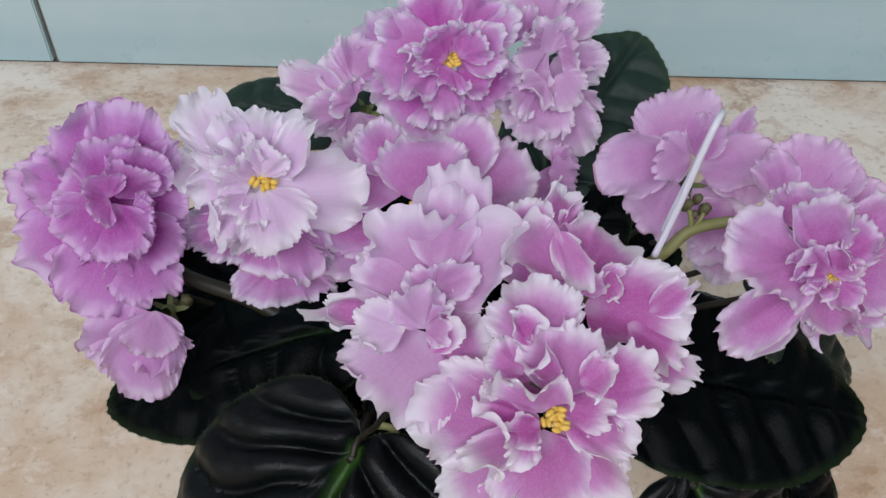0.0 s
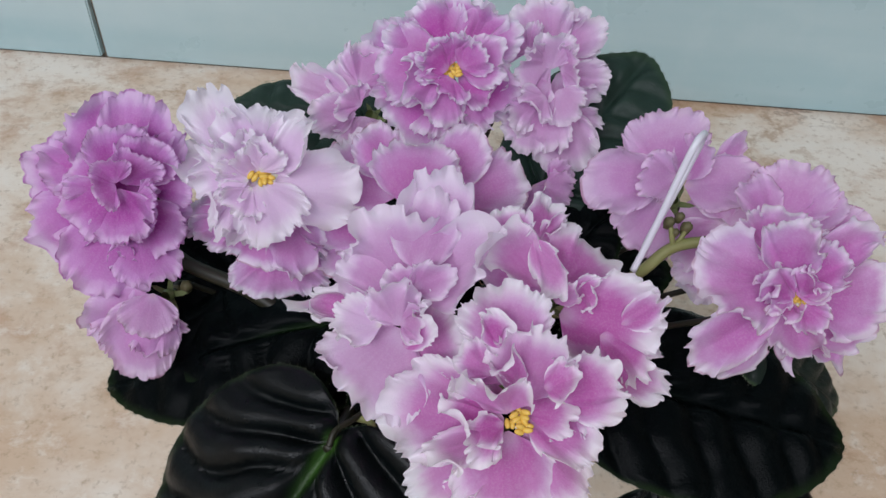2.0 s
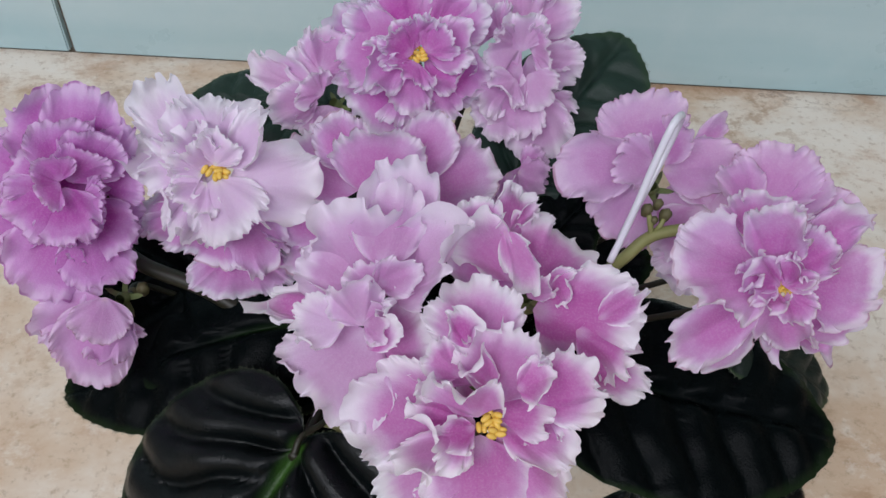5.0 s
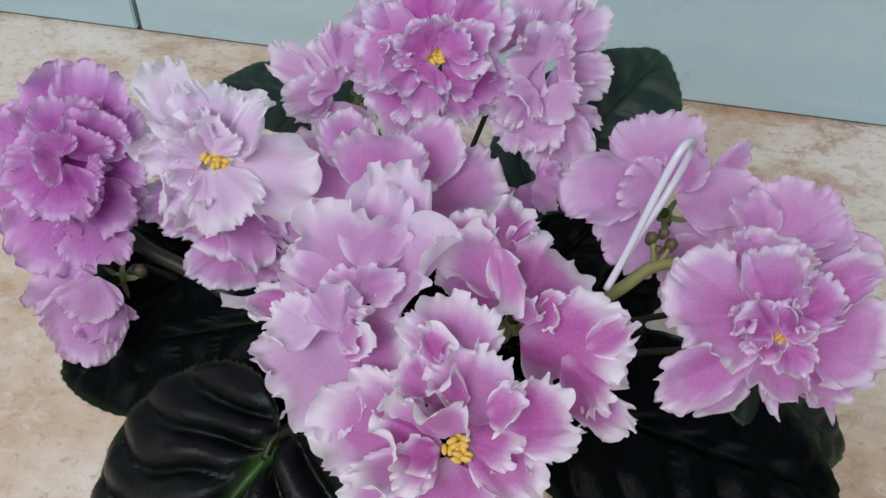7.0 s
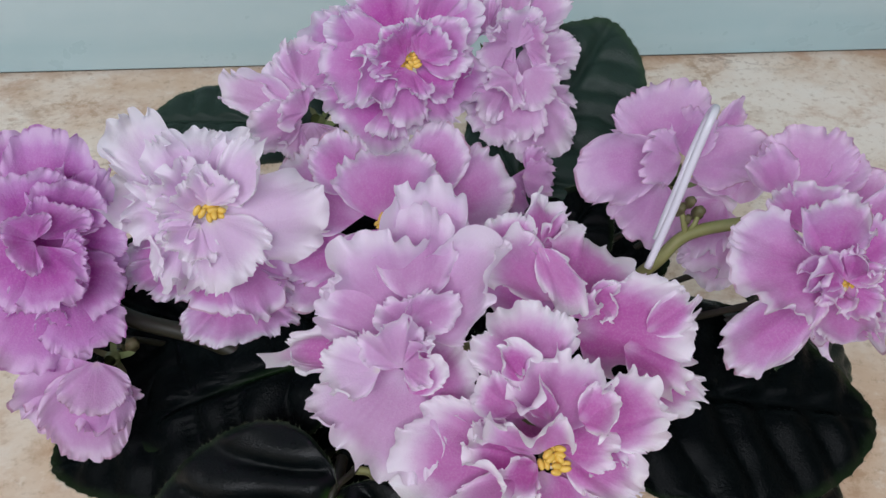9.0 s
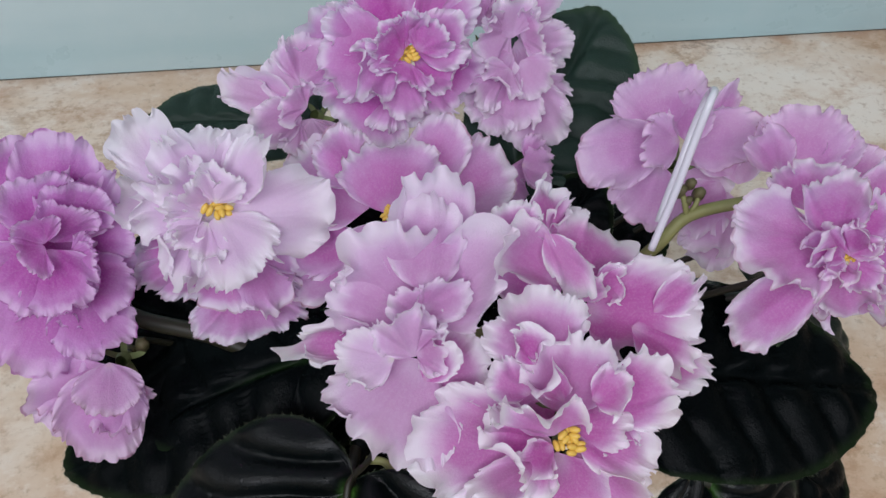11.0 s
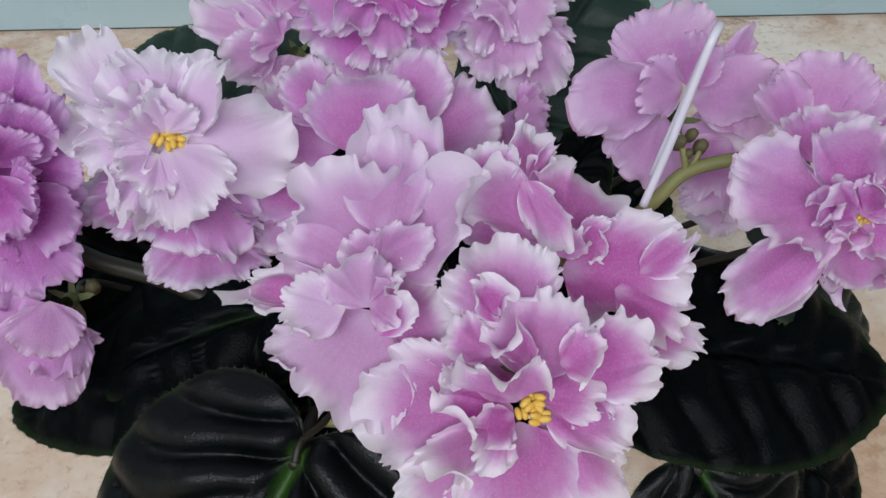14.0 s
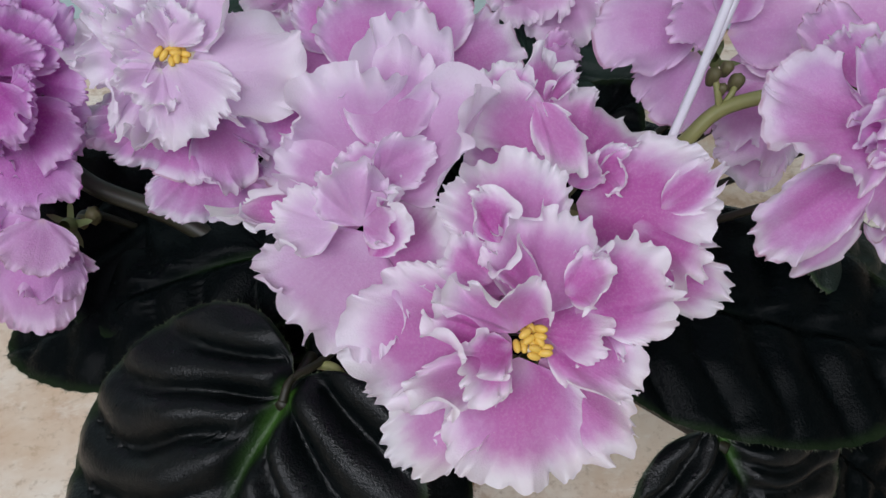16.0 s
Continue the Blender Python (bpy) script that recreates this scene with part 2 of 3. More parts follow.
# ---- the place ----
structure("worktop", box(-1.6, 1.6, -0.55, WALL_Y + 0.0075, -0.04, 0.0, 0.004), TABLE, "beige stone-look worktop with rust veins", "worktop")
structure("worktop_base", box(-1.6, 1.6, -0.5, WALL_Y + 0.007, -0.9, -0.041), PAINT, "plain grey base under the worktop", "base")
structure("wall_north", box(-1.6, 1.6, WALL_Y + 0.008, WALL_Y + 0.13, -0.9, 2.4), GROUT, "wall with grey joints behind aqua panels", "wall")
tiles = bpy.data.objects["wall_north"]
PANEL_W, PANEL_H = 0.90, 0.60
for column in (-1, 0):
    for row in range(3):
        x0 = JOINT_X + column * PANEL_W
        bm = box(x0 + 0.0022, x0 + PANEL_W - 0.0022, WALL_Y, WALL_Y + 0.0078, 0.0025 + row * PANEL_H, row * PANEL_H + PANEL_H - 0.001, 0.0012)
        part("panel", mesh_object("panel", bm, TILE, False), tiles, Matrix.Identity(4))
structure("wall_west", box(-1.72, -1.6, -1.6, WALL_Y + 0.13, -0.9, 2.4), PAINT, "plain grey painted wall", "wall")
structure("wall_east", box(1.6, 1.72, -1.6, WALL_Y + 0.13, -0.9, 2.4), PAINT, "plain grey painted wall", "wall")
structure("floor", box(-1.72, 1.72, -1.72, WALL_Y + 0.13, -1.0, -0.9), PAINT, "plain grey floor below the worktop", "floor")
structure("ceiling", box(-1.72, 1.72, -1.72, WALL_Y + 0.13, 2.4, 2.5), PAINT, "plain grey ceiling", "ceiling")
# the wall behind, with the window opening
for i, (x0, x1, z0, z1) in enumerate(((-1.72, -1.5, -0.9, 2.4), (1.2, 1.72, -0.9, 2.4), (-1.5, 1.2, -0.9, 0.5), (-1.5, 1.2, 2.2, 2.4))):
    structure("wall_south_%d" % (i + 1), box(x0, x1, -1.72, -1.6, z0, z1), PAINT, "plain grey wall round the window", "wall")

# ---- the potted violet ----
CROWN = Vector((-0.010, 0.235, 0.125))
plant = thing("african_violet", None, Matrix.Translation(CROWN), "potted violet with frilled pink flowers and near-black leaves", "plant")


def frame_at(at, facing):
    """Local z along facing, local x level."""
    z = Vector(facing).normalized()
    x = Vector((0, 0, 1)).cross(z).normalized()
    return Matrix.Translation(at) @ Matrix((x, z.cross(x), z)).transposed().to_4x4()


def petal_mesh(length, width, cup, ruffle, seed):
    """A smooth blade on rays from the claw; its margin waves, rolls over in places and is finely toothed."""
    rnd = random.Random(seed)
    bm = bmesh.new()
    uv = bm.loops.layers.uv.new("UVMap")
    n_side, radii = 200, (0.0, 0.14, 0.28, 0.42, 0.54, 0.64, 0.72, 0.78, 0.83, 0.87, 0.905, 0.935, 0.958, 0.98, 1.0)
    off = Vector((rnd.uniform(-50, 50), rnd.uniform(-50, 50), rnd.uniform(-50, 50)))
    lean, roll = rnd.uniform(-0.10, 0.10), rnd.uniform(-0.16, 0.16)
    n3 = noise.noise
    span = max(0.7, width / length)
    frill = ruffle / 0.10
    rays = []
    for i in range(n_side + 1):
        q = 2 * i / n_side - 1
        p = q * span
        th = q * radians(156)
        lobe = 1 + 0.09 * n3(off + Vector((p * 1.6, 0, 0))) + 0.05 * n3(off + Vector((p * 4.5, 3, 0)))
        tooth = 0.020 * abs(math.sin(26 * p + 4 * n3(off + Vector((p * 3, 7, 0))))) + 0.016 * n3(off + Vector((p * 20, 9, 0)))
        mx = 0.5 * width * math.copysign(abs(math.sin(th)) ** 0.85, th) * lobe
        my = (0.53 * length + 0.47 * length * math.cos(th)) * lobe
        free = max(0.0, min(1.0, (2.5 - abs(th)) / 0.6))
        strong = max(0.25, min(1.2, 0.65 + 1.1 * n3(off + Vector((p * 1.9, 31, 0))))) * free
        wave = 0.9 * n3(off + Vector((p * 2.4, 5, 0)))
        mid = 4.2 * strong * n3(off + Vector((p * 4.4, 11, 0)))
        fine = 2.3 * (0.45 + strong) * free * n3(off + Vector((p * 11.5, 13, 0))) 
        crisp = 2.4 * free * n3(off + Vector((p * 23, 17, 0)))
        rolled = 7.0 * max(0.0, n3(off + Vector((p * 2.6, 41, 0))) - 0.08) * free
        slide = strong * n3(off + Vector((p * 4.4, 71, 0)))
        slide_fine = (0.4 + strong) * free * n3(off + Vector((p * 11.5, 53, 0)))
        rays.append((th, mx, my, tooth, wave, mid, fine, crisp, rolled, slide, slide_fine))
    columns, coords = [], {}
    for i, (th, mx, my, tooth, wave, mid, fine, crisp, rolled, slide, slide_fine) in enumerate(rays):
        reach = math.hypot(mx, my) * (1 + tooth)
        dx, dy = mx / (math.hypot(mx, my) + 1e-9), my / (math.hypot(mx, my) + 1e-9)
        along, lift, last, column = 0.0, 0.0, 0.0, []
        for rho in radii:
            near, rim = max(0.0, (rho - 0.56) / 0.44) ** 1.5, max(0.0, (rho - 0.79) / 0.21) ** 1.1
            angle = frill * (wave * rho + mid * near) + frill ** 0.6 * (fine * rim + crisp * max(0.0, (rho - 0.88) / 0.12)) + min(1.3, frill) * rolled * rim
            angle = max(-1.5, min(2.6, angle))
            step = (rho - last) * reach
            along += step * (0.35 + 0.65 * math.cos(angle))
            lift += step * math.sin(angle)
            last = rho
            x, y = dx * along, dy * along
            r = math.hypot(x, y) / length
            z = lift + length * (cup * r * r + roll * x / width * rho) - 0.10 * length * math.sin(3.14 * min(r, 1)) * abs(x) / width
            z += 0.035 * length * n3(off + Vector((x / length * 2.2, y / length * 2.2, 23))) * rho
            side = ruffle * length * (2.4 * slide * near + 0.9 * slide_fine * rim)
            x += math.cos(th) * side + lean * y * r
            y += -math.sin(th) * side
            v = bm.verts.new((x, y, z))
            coords[v] = (i / n_side, rho)
            column.append(v)
        columns.append(column)
    rows = [list(row) for row in zip(*columns)]
    grid_faces(bm, rows)
    for face in bm.faces:
        for loop in face.loops:
            loop[uv].uv = coords[loop.vert]
    bmesh.ops.remove_doubles(bm, verts=rows[0], dist=1e-7)
    return bm


def anther_mesh(size):
    """Two plump lobes side by side."""
    bm = bmesh.new()
    for side in (-1, 1):
        bmesh.ops.create_uvsphere(bm, u_segments=12, v_segments=8, radius=size, matrix=pose(side * size * 0.62, 0, 0, 0, side * 12, 0) @ Matrix.Diagonal((0.72, 1.35, 0.75, 1)))
    return bm


def calyx_mesh():
    """The green cup behind the petals, with five narrow sepals."""
    bm = bmesh.new()
    rings = []
    for z, r in ((-0.0075, 0.0009), (-0.005, 0.0016), (-0.002, 0.0024), (0.0, 0.0018)):
        rings.append([bm.verts.new((r * math.cos(a * math.tau / 15), r * math.sin(a * math.tau / 15), z)) for a in range(15)])
    for a, b in zip(rings, rings[1:]):
        for i in range(15):
            bm.faces.new((a[i], a[(i + 1) % 15], b[(i + 1) % 15], b[i]))
    for k in range(5):
        d = Matrix.Rotation(k * math.tau / 5, 4, "Z")
        pts = [bm.verts.new(d @ Vector(p)) for p in ((-0.0011, 0.002, -0.003), (0.0011, 0.002, -0.003), (0.0009, 0.0055, -0.0028), (0, 0.0075, -0.0024), (-0.0009, 0.0055, -0.0028))]
        bm.faces.new(pts)
    return bm


FLOWERS = []


def flower(tone, at, facing, stamens, rows):
    """rows: a petal's claw and tip from the flower's centre, width (mm), turn round its length, cup, ruffle, and its own tone if it has one."""
    m = frame_at(at, facing)
    seed = len(FLOWERS) * 100
    head = part("flower", mesh_object("flower", calyx_mesh(), SEPAL), plant, m @ Matrix.Translation((0, 0, -0.011)), FLOWER_LABEL[tone])
    FLOWERS.append(head)
    back = WORLD[head] @ Vector((0, 0, -0.006))
    below = WORLD[head] @ Vector((0, 0, -0.020))
    root = CROWN + Vector((back - CROWN)).normalized() * 0.004 + Vector((0, 0, -0.010))
    part("pedicel", tube([root, root.lerp(below, 0.55) + Vector((0, 0, -0.004)), below, back], 0.0011, STALK_SHADED, "pedicel"), head, Matrix.Identity(4))
    front = Vector(facing).normalized()
    for i, (bx, by, bz, tx, ty, tz, width, tilt, cup, ruffle, *own) in enumerate(rows):
        base, tip = Vector((bx, by, bz)) / 1000, Vector((tx, ty, tz)) / 1000
        axis = (tip - base).normalized()
        normal = Matrix.Rotation(radians(tilt), 3, axis) @ (front - axis * front.dot(axis)).normalized()
        turn = Matrix((axis.cross(normal), axis, normal)).transposed().to_4x4()
        mesh = mesh_object("petal", petal_mesh((tip - base).length, width / 1000, cup, ruffle, seed + i), PETALS[own[0] if own else tone])
        part("petal", mesh, head, Matrix.Translation(Vector(at) + base) @ turn)
    if stamens:
        rnd = random.Random(seed)
        for k in range(7):
            a = k * 2.4
            r = stamens * (0.0007 + 0.0024 * math.sqrt(k / 7))
            mesh = mesh_object("anther", anther_mesh(0.00115 * stamens), ANTHER)
            part("anther", mesh, head, m @ pose(r * math.cos(a), r * math.sin(a), stamens * 0.0016 + rnd.uniform(-0.0008, 0.0012), rnd.uniform(-35, 35), rnd.uniform(-35, 35), rnd.uniform(0, 360)), "yellow anther" if k == 0 else "")
        for k in range(3):
            a = k * 2.1
            part("filament", tube([Vector((0, 0, -0.0035)), Vector((0.0012 * math.cos(a), 0.0012 * math.sin(a), -0.001)), Vector((0.0016 * math.cos(a), 0.0016 * math.sin(a), 0.0014))], 0.0005, PALE_STALK, "filament"), head, m)


FLOWER_LABEL = {
    "pale": "pale pink flower with white frilled petals", "pink": "pink flower with pale-edged petals", "frilly": "pink flower with white ruffled edges",
    "lilac": "lilac-pink flower seen from behind", "soft": "full pale lilac ruffled flower", "purple": "full purple-pink flower", "deep": "full deep pink ruffled flower"}
PALE_STALK = plain("filament_cream", (0.75, 0.72, 0.55), 0.5).mat


def tube(points, radius, material, name, taper=1.0):
    """A round stalk along a smooth line through the points."""
    pts = [Vector(p) for p in points]
    line = []
    ext = [pts[0] * 2 - pts[1]] + pts + [pts[-1] * 2 - pts[-2]]
    for a, b, c, d in zip(ext, ext[1:], ext[2:], ext[3:]):
        for k in range(8):
            t = k / 8
            line.append(0.5 * ((2 * b) + (c - a) * t + (2 * a - 5 * b + 4 * c - d) * t * t + (3 * b - a - 3 * c + d) * t ** 3))
    line.append(pts[-1])
    bm = bmesh.new()
    rings = []
    for i, p in enumerate(line):
        way = (line[min(i + 1, len(line) - 1)] - line[max(i - 1, 0)]).normalized()
        x = way.orthogonal().normalized() if not rings else (x - way * x.dot(way)).normalized()
        y = way.cross(x)
        r = radius * (1 + (taper - 1) * i / (len(line) - 1))
        rings.append([bm.verts.new(p + r * (x * math.cos(k * math.tau / 10) + y * math.sin(k * math.tau / 10))) for k in range(10)])
    for a, b in zip(rings, rings[1:]):
        for k in range(10):
            bm.faces.new((a[k], a[(k + 1) % 10], b[(k + 1) % 10], b[k]))
    bm.faces.new(rings[0][::-1])
    bm.faces.new(rings[-1])
    return mesh_object(name, bm, material)


def stalk(name, radius, points):
    return part(name, tube(points, radius, STALK if points[-1][0] > 0 else STALK_SHADED, name, 0.8), plant, Matrix.Identity(4), "hairy green flower stalk" if name == "peduncle" else "")


def bud(at, size):
    bm = bmesh.new()
    bmesh.ops.create_uvsphere(bm, u_segments=14, v_segments=10, radius=size)
    for v in bm.verts:
        v.co.z *= 1.75 - 0.45 * (v.co.z / size)
        a = math.atan2(v.co.y, v.co.x)
        v.co.xy *= 1 + 0.13 * math.cos(5 * a)
    part("bud", mesh_object("bud", bm, BUD), plant, pose(*at, 15, 10, 0), "closed brownish-green bud")


LEAF_COUNT = [0]
HAIR = plain("leaf_hair", (0.10, 0.12, 0.07), 0.5).mat


def hairs(line, rnd):
    """Short soft hairs along a leaf's margin."""
    bm = bmesh.new()
    for (a, out_a), (b, out_b) in zip(line, line[1:]):
        for k in range(5):
            t = rnd.random()
            p = a.lerp(b, t)
            out = (out_a + Vector((rnd.uniform(-0.6, 0.6), rnd.uniform(-0.6, 0.6), rnd.uniform(-0.3, 0.7)))).normalized()
            side = out.orthogonal().normalized() * 0.00006
            tip = p + out * rnd.uniform(0.0006, 0.0016)
            bm.faces.new([bm.verts.new(v) for v in (p - side, p + side, tip)])
    return mesh_object("hairs", bm, HAIR)


def leaf(base, tip, width, droop, roll, tone):
    """A heart-shaped quilted blade from its base to its tip, its upper side towards the light, with its petiole."""
    LEAF_COUNT[0] += 1
    rnd = random.Random(LEAF_COUNT[0])
    base, tip = Vector(base), Vector(tip)
    axis = tip - base
    length = axis.length
    axis.normalize()
    up = Vector((0, -0.25, 1))
    normal = (up - axis * up.dot(axis)).normalized()
    normal = Matrix.Rotation(radians(roll), 3, axis) @ normal
    m = Matrix.Translation(base) @ Matrix((axis.cross(normal), axis, normal)).transposed().to_4x4()
    bm = bmesh.new()
    uv = bm.loops.layers.uv.new("UVMap")
    off = Vector((rnd.uniform(-50, 50), rnd.uniform(-50, 50), 0))
    n_side, n_rad = 132, 30
    gap = length / 5.6
    rows, coords = [], {}
    for j in range(n_rad + 1):
        rho = (j / n_rad) ** 0.8
        row = []
        for i in range(n_side + 1):
            q = 2 * i / n_side - 1
            th = q * math.pi * 0.985
            notch = 1 - 0.82 * math.exp(-(((math.pi - abs(th)) / 0.33) ** 2))
            point = 1 + 0.05 * math.exp(-((th / 0.22) ** 2))
            saw = abs(((q * 23) % 1.0) - 0.5)
            edge = (1 + 0.035 * noise.noise(off + Vector((q * 4, 0, 0)))) * (1 - 0.022 * saw * rho ** 8)
            x = 0.5 * width * math.sin(th) * notch * edge * rho
            y = (0.38 * length + 0.62 * length * math.cos(th) * point) * (notch if abs(th) > 2 else 1) * edge * rho
            r = math.hypot(x, y) / length
            s = (y - 0.72 * abs(x) + 0.75 * x * x / width) / gap + 0.45 * noise.noise(off + Vector((x / width * 3, y / length * 3, 4)))
            swell = abs(math.sin(math.pi * s)) ** 0.7
            ribless = 1 - math.exp(-((abs(x) / (0.035 * width)) ** 2))
            fade = min(1.0, (1 - rho) * 9 + 0.25)
            z = (0.058 + 0.03 * noise.noise(off + Vector((x / width * 2.5, y / length * 2.5, 15)))) * width * (swell * ribless - 0.35) * fade
            z += 0.018 * width * noise.noise(off + Vector((x / width * 7, y / length * 7, 1)))
            z += 0.05 * width * noise.noise(off + Vector((x / width * 2, y / length * 2, 8)))
            z -= droop * length * r * r * 1.6 + 0.07 * width * (2 * x / width) ** 2 - 0.04 * width * abs(2 * x / width)
            v = bm.verts.new((x, y, z))
            coords[v] = (x / width + 0.5, rho)
            row.append(v)
        rows.append(row)
    grid_faces(bm, rows)
    for face in bm.faces:
        for loop in face.loops:
            loop[uv].uv = coords[loop.vert]
    rim_line = [(rows[-1][i].co.copy(), (rows[-1][i].co - rows[-3][i].co).normalized()) for i in range(n_side + 1)]
    bmesh.ops.remove_doubles(bm, verts=rows[0], dist=1e-7)
    ob = part("leaf", mesh_object("leaf", bm, LEAVES[tone]), plant, m, {"dark": "near-black glossy quilted leaf", "ribbed": "near-black quilted leaf with a green midrib", "grey": "dark grey-green quilted leaf", "green": "dark green quilted leaf"}[tone])
    part("hairs", hairs(rim_line, rnd), ob, m)["kind"] = "stuff"
    root = CROWN + Vector((rnd.uniform(-0.006, 0.006), rnd.uniform(-0.006, 0.006), -0.012))
    mid = root.lerp(base, 0.6) + Vector((0, 0, 0.006))
    part("petiole", tube([root, mid, base + axis * 0.004 + normal * -0.002], 0.0019, STALK_SHADED, "petiole"), ob, Matrix.Identity(4))


def pot():
    bm = bmesh.new()
    rings = []
    top = CROWN.z - 0.012
    for r, z in ((0.0, 0.0), (0.040, 0.0), (0.042, 0.002), (0.055, top - 0.018), (0.060, top - 0.018), (0.061, top), (0.057, top + 0.001), (0.055, top - 0.01), (0.05, top - 0.04), (0.0, top - 0.04)):
        rings.append([bm.verts.new((r * math.cos(k * math.tau / 40), r * math.sin(k * math.tau / 40), z)) for k in range(40)])
    for a, b in zip(rings, rings[1:]):
        for k in range(40):
            bm.faces.new((a[k], a[(k + 1) % 40], b[(k + 1) % 40], b[k]))
    bmesh.ops.remove_doubles(bm, verts=bm.verts[:], dist=1e-6)
    ob = thing("flower_pot", mesh_object("flower_pot", bm, CLAY), Matrix.Translation((CROWN.x, CROWN.y, 0)), "brown clay pot hidden under the violet's leaves", "pot")
    bm = bmesh.new()
    rings = []
    for k in range(9):
        r = 0.0545 * k / 8
        rings.append([bm.verts.new((r * math.cos(a * math.tau / 40), r * math.sin(a * math.tau / 40), top - 0.009 + 0.003 * noise.noise(Vector((r * 90 * math.cos(a * math.tau / 40), r * 90 * math.sin(a * math.tau / 40), 3))))) for a in range(40)])
    for a, b in zip(rings, rings[1:]):
        for k in range(40):
            bm.faces.new((a[k], a[(k + 1) % 40], b[(k + 1) % 40], b[k]))
    part("soil", mesh_object("soil", bm, SOIL), ob, WORLD[ob], "dark potting soil")


pot()
flower("pale", (-0.0524, 0.2097, 0.2346), (0.074, -0.285, 0.956), 1.15, [
    (-4.8, 2.1, 1.3, -25.0, 19.3, 20.1, 21.3, -3, -0.02, 0.115),
    (-2.3, 3.0, 2.4, -4.8, 17.8, 18.2, 29.3, 11, 0.10, 0.103),
    (3.0, 1.5, 1.7, 18.2, 11.0, 16.2, 16.5, 18, 0.10, 0.127),
    (1.1, 2.8, -0.0, 12.7, 16.4, 16.3, 18.0, 4, 0.05, 0.115),
    (3.1, -0.4, -2.7, 33.1, -4.2, -2.4, 30.3, 42, -0.03, 0.103),
    (0.2, -2.3, 0.7, 7.9, -18.2, -10.0, 28.6, 19, -0.12, 0.069),
    (-3.9, -0.8, -2.6, -21.8, -6.5, -5.8, 38.5, -41, 0.03, 0.138),
    (-4.2, 1.2, -3.5, -32.2, 11.8, 3.9, 20.7, -22, 0.01, 0.138),
    (-2.4, 2.2, -2.4, -2.7, -13.3, -16.3, 33.1, -21, -0.13, 0.115),
    (-1.4, -0.3, 2.3, -7.0, 1.1, 12.3, 13.8, -29, 0.25, 0.115),
    (-3.1, 3.8, -15.9, -7.0, -12.1, -30.7, 50.6, -1, -0.13, 0.092, "pink"),
    (2.7, -3.1, -29.5, 4.3, -15.4, -43.1, 37.5, 8, -0.18, 0.069, "pink"),
    (-8.0, 3.1, -14.5, -30.1, -0.3, -20.2, 23.2, -25, -0.14, 0.092, "pink"),
    (4.5, 0.3, -18.1, 17.6, -11.3, -32.3, 21.1, -2, -0.05, 0.103, "pink"),
    (-2.8, -0.8, 3.0, -14.4, 3.4, 12.1, 19.1, -22, 0.08, 0.138),
    (-3.8, -2.4, 1.4, -15.3, -4.9, 3.1, 17.6, -29, 0.08, 0.149),
    (-2.6, -3.6, -0.9, -8.1, -13.2, -4.8, 17.7, -19, 0.05, 0.138),
    (0.2, -1.3, 4.2, 4.6, 2.5, 15.0, 14.4, 21, 0.10, 0.115),
])
flower("pink", (-0.0025, 0.2086, 0.2281), (-0.026, -0.393, 0.919), 0.75, [
    (0.1, 1.8, -1.1, 0.3, 13.4, 21.6, 31.8, -3, 0.07, 0.050),
    (-6.2, 8.3, -4.1, -30.9, 21.5, 4.7, 29.7, -2, -0.00, 0.060),
    (-6.9, 6.2, -14.2, -32.4, -4.1, -26.6, 22.6, -24, -0.04, 0.100),
    (9.3, 10.1, -0.6, 20.9, 23.4, 18.3, 19.9, 11, 0.02, 0.060),
    (14.3, 9.8, -5.6, 38.5, 17.5, 4.3, 27.7, 8, 0.00, 0.060),
    (-7.1, 14.7, 1.5, -19.2, 24.7, 11.8, 20.2, -9, 0.06, 0.070),
    (-12.0, 4.1, -11.3, -34.8, 4.6, -19.1, 21.2, -8, -0.12, 0.090),
    (0.1, 3.6, -4.9, 18.7, 5.5, 7.3, 14.7, 16, 0.07, 0.100),
    (1.9, 4.7, -6.3, -1.5, -8.6, -21.5, 35.6, -3, -0.05, 0.060),
])
flower("soft", (0.0042, 0.1802, 0.2341), (-0.028, -0.177, 0.984), 0, [
    (-1.8, -8.4, -13.2, -10.6, 8.2, 14.2, 38.4, -16, -0.00, 0.065),
    (2.2, -6.6, -13.8, 9.6, 18.1, 20.2, 31.1, -2, 0.05, 0.117),
    (1.9, -9.0, -10.6, 22.3, -5.1, 17.0, 26.4, 2, 0.04, 0.130),
    (-2.8, -10.7, -10.0, -22.2, 4.1, -1.7, 28.6, -26, -0.07, 0.091),
    (-1.3, -11.0, -7.4, -6.0, -9.4, 4.3, 15.9, -20, 0.20, 0.170),
    (0.5, -8.3, 0.7, 1.5, 12.1, 19.2, 21.8, -7, 0.05, 0.130),
    (-1.2, -10.1, -3.8, 10.5, -9.3, 5.1, 12.9, 35, 0.06, 0.156),
])
